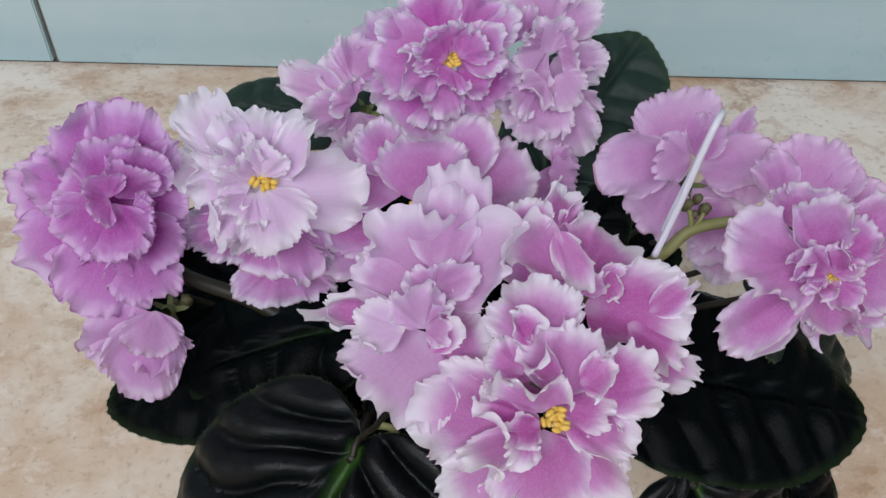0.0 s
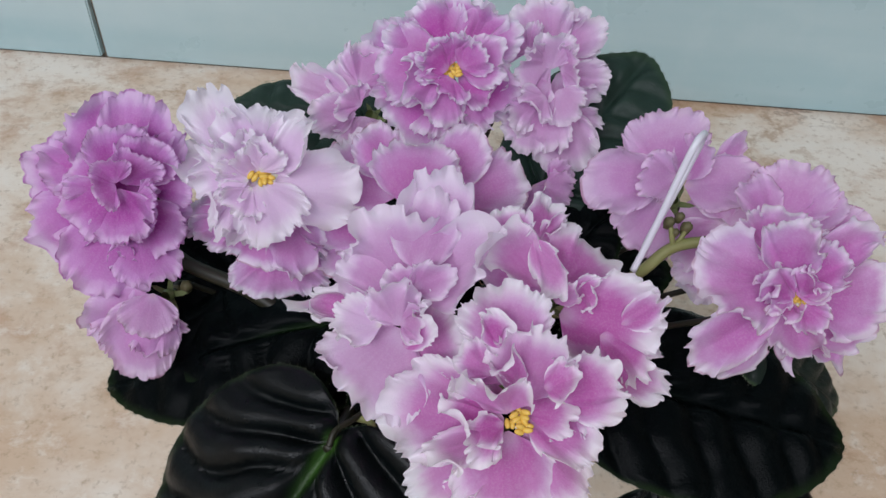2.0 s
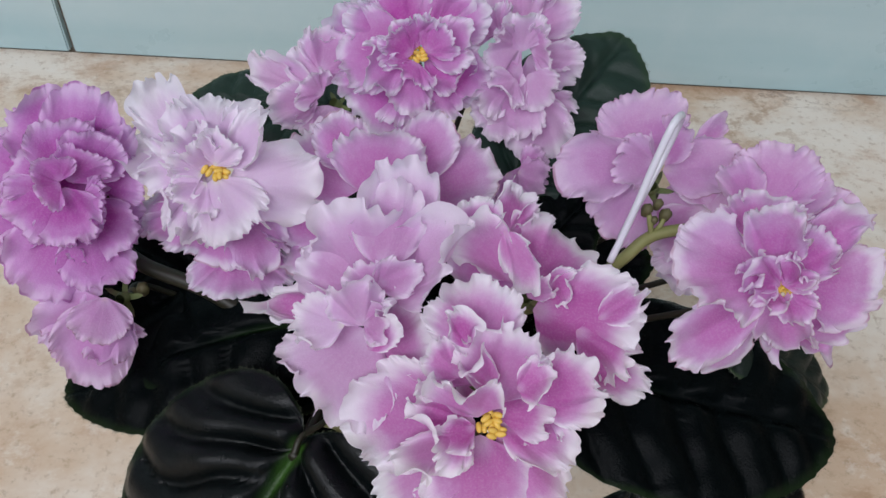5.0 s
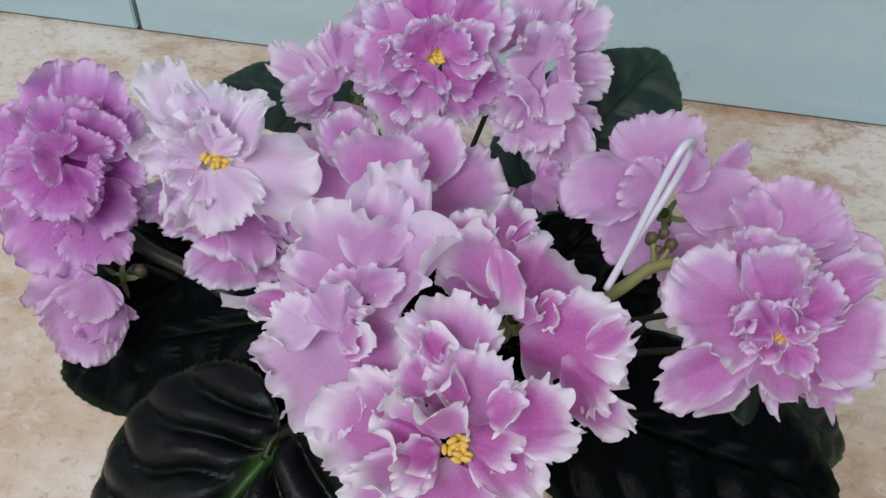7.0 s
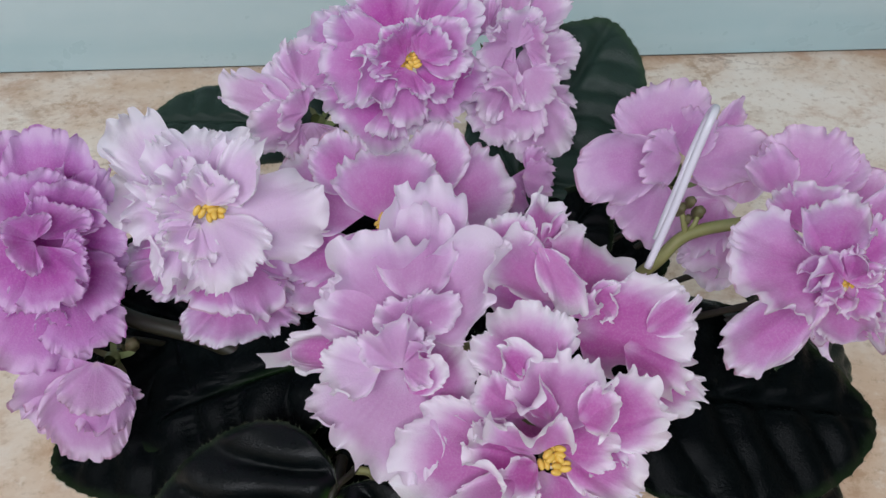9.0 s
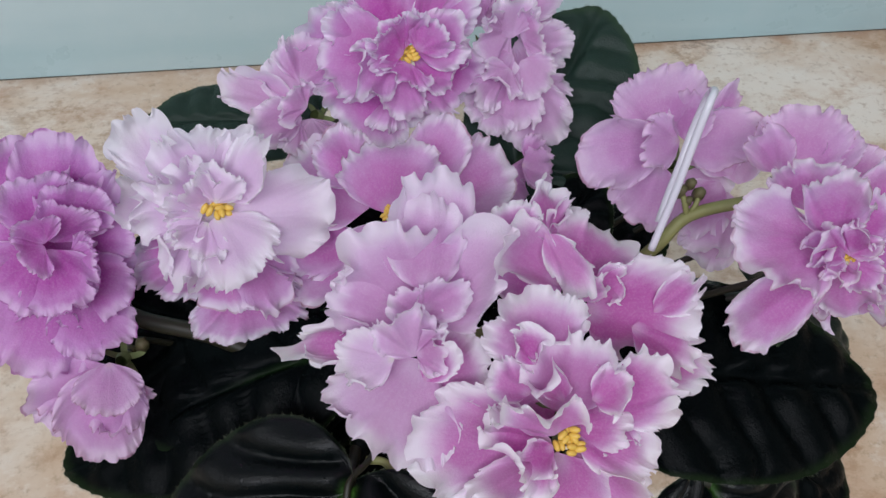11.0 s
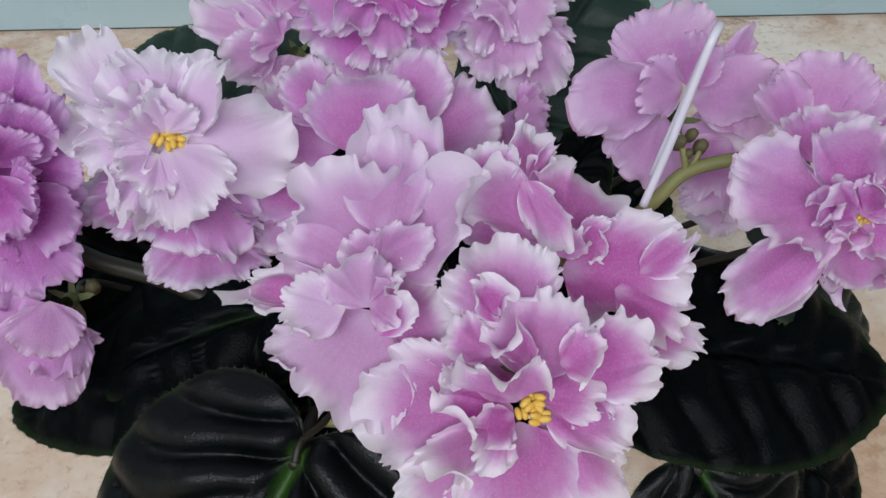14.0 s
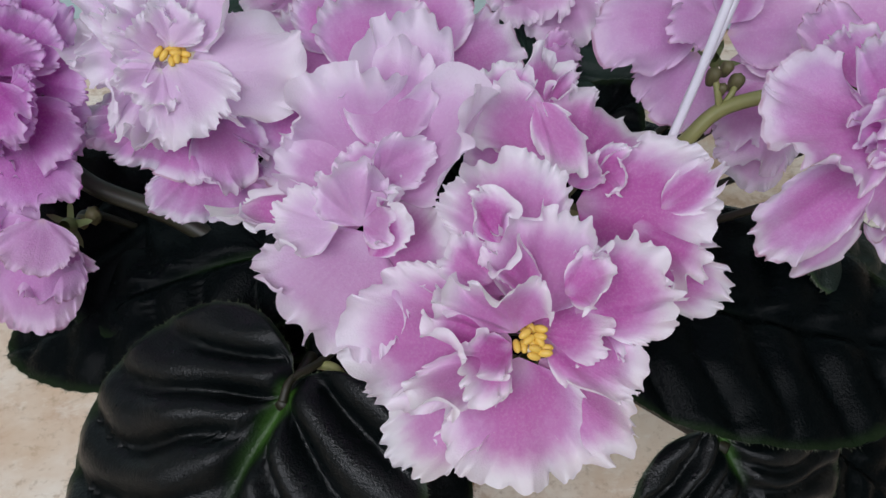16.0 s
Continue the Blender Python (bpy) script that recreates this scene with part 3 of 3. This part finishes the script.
flower("frilly", (0.0004, 0.1598, 0.2201), (-0.177, -0.431, 0.885), 0, [
    (1.6, 1.5, 0.2, -16.5, -22.1, -8.5, 38.6, -5, -0.15, 0.072, "soft"),
    (-6.8, 5.3, 1.2, -35.7, 15.0, -4.9, 16.9, 10, 0.04, 0.143),
    (-5.8, -0.5, 4.3, -22.0, -1.2, 7.0, 17.2, 1, 0.14, 0.117, "pale"),
    (-0.1, -1.2, 5.6, -6.1, 6.0, 18.2, 18.2, 0, 0.16, 0.143, "soft"),
    (1.5, -6.2, 1.3, 9.5, 1.0, 14.2, 13.8, -25, 0.08, 0.156),
    (2.0, -1.9, -5.5, 19.5, 2.0, 1.5, 28.5, -2, 0.01, 0.104),
    (-0.1, -1.3, 7.0, 8.0, -4.7, 12.9, 14.0, 1, 0.18, 0.156, "soft"),
    (0.1, 2.3, -8.8, 11.0, -9.3, -17.8, 18.7, 12, -0.05, 0.117),
    (-2.2, 8.2, -3.7, -13.7, 14.2, 0.3, 22.7, -3, 0.00, 0.104),
])
flower("frilly", (0.0377, 0.1360, 0.2133), (0.013, -0.373, 0.928), 1.1, [
    (-2.7, -0.6, -3.3, -2.7, -22.5, -26.1, 33.6, 3, -0.11, 0.068),
    (-6.4, -0.7, -8.9, -31.4, -17.5, -24.5, 21.1, -8, -0.01, 0.108),
    (-6.7, 2.4, -3.0, -42.2, 4.4, -2.8, 34.3, -29, -0.03, 0.081),
    (-4.5, 0.9, 1.0, -20.9, -7.3, 3.3, 26.4, 4, 0.09, 0.170),
    (-3.8, 0.5, 3.4, -11.7, 4.5, 21.0, 25.0, -32, 0.23, 0.149),
    (2.2, 1.7, 0.2, 26.1, -1.2, -4.9, 21.2, 5, -0.04, 0.149),
    (2.2, 1.7, -6.8, 20.7, -10.2, -24.6, 19.0, 20, -0.03, 0.149),
    (-4.6, -1.8, 2.5, -14.6, -9.6, 3.7, 10.9, -18, 0.20, 0.170),
    (-4.8, -0.7, -4.8, -27.5, -9.6, -5.7, 13.1, -12, 0.03, 0.170),
    (-0.1, 3.1, 0.3, 16.4, 5.0, 4.3, 18.1, 10, 0.02, 0.095),
    (-0.8, 2.4, -8.8, -17.8, -14.9, -30.8, 18.4, -18, -0.13, 0.121),
    (-0.7, 7.3, -6.9, 2.6, 16.9, 5.2, 25.1, -1, 0.00, 0.095),
])
flower("frilly", (0.0391, 0.1425, 0.2261), (0.050, -0.340, 0.940), 0, [
    (-5.0, 8.2, -0.2, -9.8, 22.2, 16.5, 28.7, -10, 0.04, 0.068),
    (-0.3, 0.1, -11.1, 0.6, 10.4, 13.0, 26.5, -19, 0.01, 0.081),
    (8.0, -0.9, -9.5, 25.6, 5.0, 4.1, 27.3, 28, 0.01, 0.095),
    (4.7, -1.5, -1.6, 13.5, -2.5, 8.3, 12.3, 18, 0.23, 0.170),
    (-8.9, 7.0, 4.3, -14.7, 11.2, 17.0, 8.7, 2, 0.19, 0.170),
    (-10.3, 3.7, -4.4, -20.1, 8.1, 2.9, 13.2, -23, 0.05, 0.135),
    (12.2, 1.8, -12.6, 21.7, 0.8, -11.1, 18.9, 6, -0.05, 0.121),
    (-2.0, 0.9, -4.6, -9.6, 5.0, 8.0, 10.8, -38, 0.10, 0.135),
    (-5.7, 6.1, -10.6, -12.2, 14.1, -1.2, 24.8, -17, 0.00, 0.081),
])
flower("frilly", (0.0484, 0.1762, 0.2283), (0.161, -0.289, 0.944), 0, [
    (-0.8, 2.1, -3.5, 12.6, 17.3, 8.2, 33.2, 9, -0.01, 0.108),
    (0.4, -4.1, -6.9, 30.9, -10.8, -6.0, 35.0, 41, 0.02, 0.108),
    (13.6, -15.5, -15.6, 34.4, -23.6, -16.6, 16.6, 36, -0.01, 0.149),
    (19.0, -8.9, -3.7, 30.6, -9.0, 8.9, 9.9, 28, -0.00, 0.170),
    (-9.7, 9.3, 12.2, 1.6, -8.1, 3.3, 11.0, 45, 0.09, 0.162),
    (-5.7, 1.4, -1.3, -21.4, 16.5, 14.0, 18.5, -59, 0.05, 0.121),
    (-8.3, 14.0, 5.5, -4.2, 27.8, 14.3, 17.1, 11, 0.09, 0.162),
    (-7.6, 15.0, 6.5, 4.8, 25.2, 5.2, 13.1, 42, 0.05, 0.162),
    (-15.8, 12.1, 6.8, -18.8, 19.0, 16.3, 15.9, -24, 0.08, 0.162),
    (3.9, 0.1, -0.0, 13.6, -2.6, 2.6, 12.9, 36, 0.08, 0.135),
    (-1.5, -4.4, -1.4, 4.4, -0.5, 6.4, 11.5, 4, 0.07, 0.149),
    (13.0, -10.4, -7.8, 31.5, -17.7, -9.9, 19.1, 31, 0.01, 0.135),
    (-4.3, 3.1, -8.1, -24.4, 10.3, 3.8, 22.9, -36, 0.00, 0.081, "pink"),
])
flower("pink", (0.1125, 0.1626, 0.2471), (0.160, -0.524, 0.837), 0.6, [
    (-3.2, 3.8, 2.7, -28.5, -1.4, 2.8, 30.1, 16, 0.14, 0.098),
    (-2.1, 3.4, 3.5, -5.2, 11.2, 22.6, 18.5, -42, 0.15, 0.112),
    (-6.0, 12.9, 4.8, -4.8, 20.2, 17.1, 24.6, -37, 0.03, 0.112),
    (3.8, 3.9, -2.3, 29.5, 7.8, -5.1, 24.9, -10, 0.05, 0.084),
    (1.0, -0.4, -3.3, 4.6, -8.8, -20.1, 17.6, 39, -0.10, 0.112),
    (-3.9, 1.1, -5.3, -27.0, -6.1, -24.2, 16.7, 16, -0.02, 0.112),
    (-3.3, 1.1, -12.4, -18.1, -3.5, -37.7, 8.9, 32, -0.02, 0.168),
    (10.9, 6.1, -15.2, 19.8, 0.8, -35.4, 23.3, 29, -0.02, 0.126),
    (6.4, 9.9, 0.2, 25.1, 23.8, 10.7, 15.9, -17, 0.00, 0.126),
    (-2.0, -2.2, 3.8, -13.2, -1.5, 12.9, 10.7, 5, 0.13, 0.170),
    (-0.6, -1.9, 3.8, 1.2, -0.5, 13.2, 12.1, -36, 0.15, 0.154),
    (5.7, 3.6, -8.5, 26.8, 2.5, -20.9, 16.6, 10, -0.10, 0.098),
    (-1.3, -1.2, 3.2, 5.5, -0.4, 9.9, 11.4, -7, 0.10, 0.154),
    (-1.9, -1.9, 1.2, -8.1, -10.0, -0.1, 11.0, 25, 0.10, 0.168),
    (1.0, -1.3, 0.0, 6.3, -8.2, -3.2, 11.6, 26, 0.05, 0.154),
    (2.7, 5.0, 1.6, 12.6, 9.8, 10.3, 15.4, -20, 0.05, 0.126),
    (-4.0, -0.4, 4.4, -12.8, -6.0, 5.8, 12.6, 16, 0.10, 0.140),
])
flower("lilac", (0.1192, 0.2008, 0.2458), (0.080, -0.125, 0.989), 0, [
    (-1.5, 0.3, -5.1, 2.8, 13.7, 9.9, 27.8, -16, -0.04, 0.050),
    (6.6, 0.5, -6.0, 15.9, 4.9, 5.1, 11.9, 30, 0.02, 0.080),
    (9.5, -1.1, -10.7, 25.1, 2.3, -1.4, 14.1, 27, 0.04, 0.090),
    (-5.9, 2.0, -5.5, -11.9, 11.2, 6.8, 14.4, -32, 0.04, 0.070),
])
flower("lilac", (0.0845, 0.2159, 0.2403), (-0.251, -0.396, 0.883), 0, [
    (-2.7, 3.5, 0.9, -4.7, 18.0, 17.8, 29.5, 5, 0.05, 0.062),
    (-2.0, 1.5, 1.7, -30.1, -3.9, 3.4, 21.9, -20, 0.04, 0.100),
    (0.7, -1.0, 4.5, -14.6, -5.0, 8.4, 17.4, -19, 0.14, 0.075),
    (-2.1, 1.6, -6.5, -12.8, -9.9, -21.5, 25.0, -8, -0.07, 0.075),
    (4.4, 2.3, -1.2, 29.1, 8.3, -1.8, 20.4, 42, 0.06, 0.062),
    (14.9, 9.4, 1.3, 25.1, 19.1, 9.0, 7.7, 20, 0.01, 0.100),
    (3.6, 0.4, 2.6, 8.9, 11.7, 12.7, 13.6, 4, 0.09, 0.075),
    (6.1, 4.9, -12.8, 22.0, 1.5, -21.2, 20.1, 33, -0.10, 0.062, "soft"),
    (0.9, 4.0, -13.0, -1.4, -5.3, -27.1, 19.8, -7, -0.07, 0.075),
])
flower("soft", (0.0973, 0.2118, 0.2279), (0.010, -0.541, 0.841), 0, [
    (5.9, 3.9, -2.7, -7.4, -6.1, -13.1, 19.3, 2, -0.08, 0.060),
    (8.1, 1.8, -5.0, -0.7, -12.6, -20.2, 21.3, 15, -0.07, 0.080),
    (8.6, 4.2, 0.0, 3.4, 12.2, 8.3, 15.6, -12, -0.00, 0.050),
    (10.8, 2.1, -2.3, 13.9, 12.8, 7.4, 13.9, -6, 0.04, 0.050),
    (8.1, -3.3, -12.6, -3.8, -11.8, -21.8, 19.5, 5, -0.07, 0.080),
])
flower("lilac", (-0.0894, 0.1817, 0.1978), (-0.118, -0.821, 0.558), 0, [
    (0.3, 3.3, 0.4, -21.7, -9.1, -14.8, 24.7, -10, -0.13, 0.070),
    (0.9, 1.3, 1.3, -7.6, -16.6, -18.9, 28.2, -20, -0.08, 0.060),
    (1.8, 0.8, 4.9, 2.1, -12.0, -3.1, 19.4, -34, 0.08, 0.050),
    (1.0, 1.9, -2.3, 2.3, -10.0, -17.8, 17.2, -21, -0.10, 0.080),
    (3.8, -3.4, -3.1, 11.2, 1.6, -14.5, 5.0, -41, -0.03, 0.060),
    (-4.8, 4.6, 0.1, -24.6, -0.3, -9.3, 17.7, -11, -0.09, 0.080),
])
flower("soft", (-0.0297, 0.2636, 0.2300), (-0.449, -0.401, 0.798), 0, [
    (0.4, -2.1, -2.1, -26.5, 4.1, 10.5, 15.4, 8, -0.03, 0.110),
    (1.3, -5.1, -2.3, -16.0, -9.2, -0.9, 18.2, -42, 0.00, 0.110),
    (2.0, 0.4, 0.1, -2.3, 11.8, 14.4, 24.1, 36, 0.04, 0.120),
    (0.4, -2.7, -5.4, -8.8, -8.1, -9.2, 22.4, -41, -0.04, 0.100),
    (3.3, -4.2, 1.1, -4.1, -5.5, 7.9, 17.8, -13, 0.15, 0.120),
    (4.2, -1.2, -5.9, 2.8, -5.7, -14.2, 25.7, -63, -0.11, 0.080),
    (1.8, 2.2, 6.0, 7.6, 14.1, 17.9, 24.1, 41, 0.05, 0.120),
])
flower("lilac", (0.0434, 0.2455, 0.2096), (0.282, -0.659, 0.697), 0, [
    (-2.2, 1.9, -0.7, 8.4, -3.3, -9.9, 20.2, 9, -0.01, 0.080),
    (-5.1, 1.3, -0.8, -4.5, -5.2, -9.8, 16.1, 11, -0.10, 0.080),
    (3.6, 2.1, 1.5, 12.6, 5.8, 6.5, 13.8, -1, -0.04, 0.100),
    (1.8, -0.5, 2.1, 14.0, 1.1, -1.0, 15.9, 8, -0.06, 0.090),
])
flower("purple", (-0.1008, 0.2044, 0.2322), (-0.478, -0.435, 0.763), 0, [
    (-0.6, 5.6, -0.2, -13.2, 20.2, 19.0, 29.7, 38, 0.05, 0.050),
    (0.3, 4.3, -1.5, 7.7, 23.5, 20.0, 25.8, 61, 0.05, 0.050),
    (3.7, 1.9, -9.2, 14.9, 21.0, 12.3, 19.0, 64, 0.05, 0.050),
    (4.4, 0.4, -7.8, 13.3, -11.5, -21.8, 26.8, -24, -0.05, 0.050),
    (-0.4, -2.3, -7.8, -1.0, -21.7, -34.6, 39.2, -51, -0.10, 0.050),
    (-1.5, -2.5, -5.2, -29.2, -15.6, -26.8, 35.2, -44, -0.08, 0.050),
    (-0.9, -0.0, -0.0, -32.9, -1.0, -8.8, 38.5, -26, -0.05, 0.050),
    (-0.9, 1.3, 1.2, -25.1, 13.4, 8.0, 34.6, 10, 0.00, 0.050),
    (0.9, -3.7, 3.4, -11.7, -0.9, 11.2, 24.8, 2, 0.05, 0.050),
    (1.0, -4.9, 2.2, -10.3, -16.6, -6.5, 26.4, -48, 0.05, 0.050),
    (1.4, -1.7, 4.0, 2.5, 8.0, 18.9, 23.5, 66, 0.05, 0.050),
    (2.4, -4.2, 1.6, 7.0, -19.1, -9.7, 21.8, -30, 0.02, 0.060),
    (2.5, -1.5, 1.4, 11.4, 1.7, 13.0, 18.0, 65, 0.05, 0.050),
    (2.9, -6.5, 4.9, -2.9, -12.6, 5.8, 15.5, -53, 0.30, 0.060),
    (2.9, -5.9, 5.5, 1.1, -3.3, 14.8, 13.7, 56, 0.25, 0.060),
    (3.7, -3.9, -3.6, 12.4, -11.9, -5.5, 20.1, -7, 0.05, 0.050),
    (8.6, 7.6, -14.6, 17.5, -2.0, -26.4, 15.8, -21, 0.00, 0.040, "lilac"),
    (4.5, 5.9, -5.3, 18.6, 12.6, 1.5, 29.7, 40, 0.00, 0.050),
    (5.6, 0.5, -10.4, 18.0, -3.4, -19.4, 28.2, -18, -0.05, 0.050),
    (5.4, 0.7, 0.8, 15.4, 7.3, 13.0, 21.7, 59, 0.05, 0.050),
    (5.5, -5.2, -4.8, 15.2, -7.9, -4.4, 21.8, 16, 0.05, 0.060),
    (5.5, -6.2, -14.1, 10.2, -18.3, -31.1, 24.3, -46, -0.05, 0.050),
    (6.0, 4.0, -9.0, -12.0, 3.0, -3.0, 36.0, 0, 0.00, 0.040),
    (-8.0, 2.0, -5.0, 12.0, 0.0, -7.0, 36.0, 0, 0.00, 0.040),
])
flower("deep", (0.0076, 0.2603, 0.2483), (-0.001, -0.403, 0.915), 1, [
    (-1.2, -0.9, 3.4, -6.3, -0.3, 15.4, 21.4, -21, 0.20, 0.080),
    (2.1, 1.6, 1.5, 20.4, 3.0, 7.8, 20.6, 18, 0.05, 0.090),
    (2.1, 1.5, -1.4, 18.8, -4.7, -2.5, 21.1, 30, 0.00, 0.110),
    (-1.2, 0.2, -2.6, -9.2, -11.9, -11.4, 25.3, -19, -0.05, 0.110),
    (-3.7, -1.9, 1.0, -19.6, -10.0, -0.7, 20.8, -31, 0.05, 0.120),
    (-4.2, 4.3, -1.3, -29.2, 3.5, 0.2, 30.6, -32, 0.00, 0.090),
    (-3.6, 8.5, 0.1, -17.5, 19.6, 15.7, 32.6, -17, 0.05, 0.080),
    (-0.6, 9.5, 0.9, 2.7, 23.1, 18.5, 36.7, 9, 0.05, 0.080),
    (3.3, 7.3, 1.4, 19.4, 18.3, 14.5, 26.4, 25, 0.05, 0.090),
    (1.6, 5.6, -8.6, 9.0, -3.8, -23.7, 44.3, 11, -0.10, 0.060),
    (-6.9, 10.2, -3.7, -35.8, 12.7, -0.2, 31.3, -32, 0.00, 0.090),
    (-6.3, 5.1, -8.8, -24.8, -5.7, -24.4, 35.9, -26, -0.10, 0.080),
    (-1.6, -2.8, 2.9, -11.0, -2.8, 10.3, 18.6, -31, 0.15, 0.100),
    (2.9, -2.0, 3.5, 10.3, 0.8, 13.0, 18.6, 27, 0.15, 0.090),
    (0.1, -3.7, 0.6, -3.2, -11.0, -2.3, 18.8, -17, 0.05, 0.120),
    (3.7, 3.9, -4.8, 23.1, -2.0, -14.0, 26.9, 27, -0.05, 0.080),
])
flower("soft", (0.0453, 0.2762, 0.2430), (0.568, -0.427, 0.704), 0, [
    (-1.2, 7.1, 1.5, -12.4, 19.8, 17.1, 26.5, -45, 0.05, 0.080),
    (0.9, 7.3, 1.5, 9.1, 21.6, 15.3, 27.8, -27, 0.05, 0.080),
    (1.3, 6.4, -2.1, 18.7, 13.5, 1.4, 32.4, 7, 0.00, 0.080),
    (-1.4, -2.3, 3.4, -13.9, -10.7, 1.2, 27.3, -27, 0.10, 0.110),
    (1.6, 3.7, -4.9, 16.7, -3.6, -15.4, 30.3, 43, -0.05, 0.080),
    (-1.3, -4.6, 2.5, -3.7, 0.6, 16.1, 20.4, -46, 0.25, 0.080),
    (-0.7, -6.2, -3.3, -17.7, -18.1, -10.2, 22.6, -9, 0.05, 0.120),
    (-0.2, -9.1, -8.9, -6.3, -25.1, -20.3, 25.1, 30, 0.00, 0.110),
    (4.5, -7.0, -12.6, 7.5, -23.6, -31.9, 26.9, 42, -0.05, 0.090),
    (-5.0, -11.5, -14.0, -14.7, -20.9, -22.8, 20.2, 19, 0.00, 0.100),
    (6.9, -6.7, -15.3, 15.5, -13.0, -24.6, 23.8, 44, -0.05, 0.100),
    (-2.7, -12.7, -4.0, -9.6, -20.9, -6.2, 16.4, 11, 0.10, 0.120),
    (1.9, -2.4, 1.8, 9.7, -7.0, 5.4, 21.2, 67, 0.15, 0.080),
    (1.5, -8.4, -4.1, 9.3, -18.5, -10.1, 18.9, 57, 0.05, 0.100),
    (-9.9, 5.6, 3.0, -16.7, 7.9, 8.4, 22.5, -62, 0.05, 0.100),
])
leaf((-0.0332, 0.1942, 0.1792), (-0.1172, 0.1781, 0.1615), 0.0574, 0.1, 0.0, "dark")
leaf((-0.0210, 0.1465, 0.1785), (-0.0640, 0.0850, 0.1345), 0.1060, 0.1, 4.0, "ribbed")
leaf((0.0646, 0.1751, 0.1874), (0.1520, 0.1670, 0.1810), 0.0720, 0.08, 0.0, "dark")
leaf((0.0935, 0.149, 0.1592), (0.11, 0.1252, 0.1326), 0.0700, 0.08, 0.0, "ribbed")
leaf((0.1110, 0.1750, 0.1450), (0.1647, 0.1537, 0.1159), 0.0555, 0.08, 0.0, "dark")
leaf((0.0456, 0.2531, 0.2031), (0.0837, 0.3012, 0.2375), 0.0587, 0.05, 0.0, "green")
leaf((-0.0318, 0.3011, 0.1921), (-0.0943, 0.3116, 0.1919), 0.0425, 0.05, 0.0, "green")
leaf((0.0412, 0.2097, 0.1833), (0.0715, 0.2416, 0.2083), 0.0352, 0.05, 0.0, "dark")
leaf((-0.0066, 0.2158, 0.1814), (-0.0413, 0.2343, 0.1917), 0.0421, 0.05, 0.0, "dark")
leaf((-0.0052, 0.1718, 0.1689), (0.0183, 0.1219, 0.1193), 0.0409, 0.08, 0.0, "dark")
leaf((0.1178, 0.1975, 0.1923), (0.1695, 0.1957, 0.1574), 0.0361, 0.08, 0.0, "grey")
# Two added leaves deep in the crown, filling dark gaps under the flowers.
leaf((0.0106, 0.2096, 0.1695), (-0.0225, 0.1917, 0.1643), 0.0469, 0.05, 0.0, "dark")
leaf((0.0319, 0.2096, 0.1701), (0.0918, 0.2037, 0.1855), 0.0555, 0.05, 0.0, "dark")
stalk("peduncle", 0.0022, [(0.0066, 0.2063, 0.1598), (0.0603, 0.1976, 0.1980), (0.0759, 0.1947, 0.2200), (0.0856, 0.1967, 0.2313), (0.1023, 0.1918, 0.2412)])
stalk("pedicel", 0.0010, [(0.0847, 0.1967, 0.2312), (0.0836, 0.1980, 0.2350), (0.0825, 0.2005, 0.2387)])
stalk("pedicel", 0.0009, [(0.0853, 0.1971, 0.2316), (0.0868, 0.1976, 0.2347), (0.0881, 0.1996, 0.2367)])
stalk("peduncle", 0.0032, [(-0.0063, 0.2032, 0.1565), (-0.0393, 0.1992, 0.1710), (-0.0631, 0.2040, 0.1839), (-0.0836, 0.2048, 0.1945), (-0.0913, 0.2024, 0.2112)])
bud((0.0823, 0.2002, 0.2384), 0.0017)
bud((0.0881, 0.1999, 0.2370), 0.0018)
bud((0.0855, 0.2015, 0.2398), 0.0015)
bud((-0.0834, 0.1988, 0.1887), 0.0022)
# More added filler leaves that keep the gaps between the flowers dark.
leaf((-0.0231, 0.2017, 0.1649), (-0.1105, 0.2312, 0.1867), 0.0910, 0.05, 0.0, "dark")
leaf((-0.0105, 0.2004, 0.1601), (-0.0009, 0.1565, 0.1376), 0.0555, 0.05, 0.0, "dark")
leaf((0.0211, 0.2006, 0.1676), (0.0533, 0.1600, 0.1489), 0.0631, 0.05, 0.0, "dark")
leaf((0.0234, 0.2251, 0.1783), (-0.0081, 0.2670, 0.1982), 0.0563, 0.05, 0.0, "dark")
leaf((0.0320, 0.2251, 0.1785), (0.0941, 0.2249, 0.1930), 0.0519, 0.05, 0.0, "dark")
# First stalk stands in for a curled leaf margin; second is the petiole.
stalk("petiole", 0.0013, [(-0.0153, 0.1580, 0.1752), (-0.0090, 0.1551, 0.1761), (-0.0048, 0.1441, 0.1729), (0.0042, 0.1327, 0.1694), (0.0135, 0.1261, 0.1652)])
stalk("petiole", 0.0012, [(-0.0220, 0.1448, 0.1768), (-0.0203, 0.1500, 0.1793), (-0.0149, 0.1563, 0.1774), (-0.0081, 0.1706, 0.1704)])
bud((0.0846, 0.1986, 0.2356), 0.0013)
bud((0.0992, 0.1928, 0.2407), 0.0010)
bud((-0.0875, 0.1989, 0.1861), 0.0018)

# ---- the plastic loop ----
tie = thing("plant_tie", tube([Vector((0.0717, 0.1873, 0.2281)), Vector((0.0744, 0.1901, 0.2373)), Vector((0.0768, 0.1924, 0.2473)), Vector((0.0801, 0.1966, 0.2604)), Vector((0.0831, 0.2002, 0.2703)), Vector((0.0860, 0.2048, 0.2708)), Vector((0.0884, 0.2120, 0.2635)), Vector((0.0866, 0.2117, 0.2528)), Vector((0.0827, 0.2059, 0.2447)), Vector((0.0783, 0.1993, 0.2384)), Vector((0.0750, 0.1941, 0.2321))], 0.0011, PLASTIC, "plant_tie"), Matrix.Identity(4), "thin white plastic loop tied round a flower stalk", "plant tie")
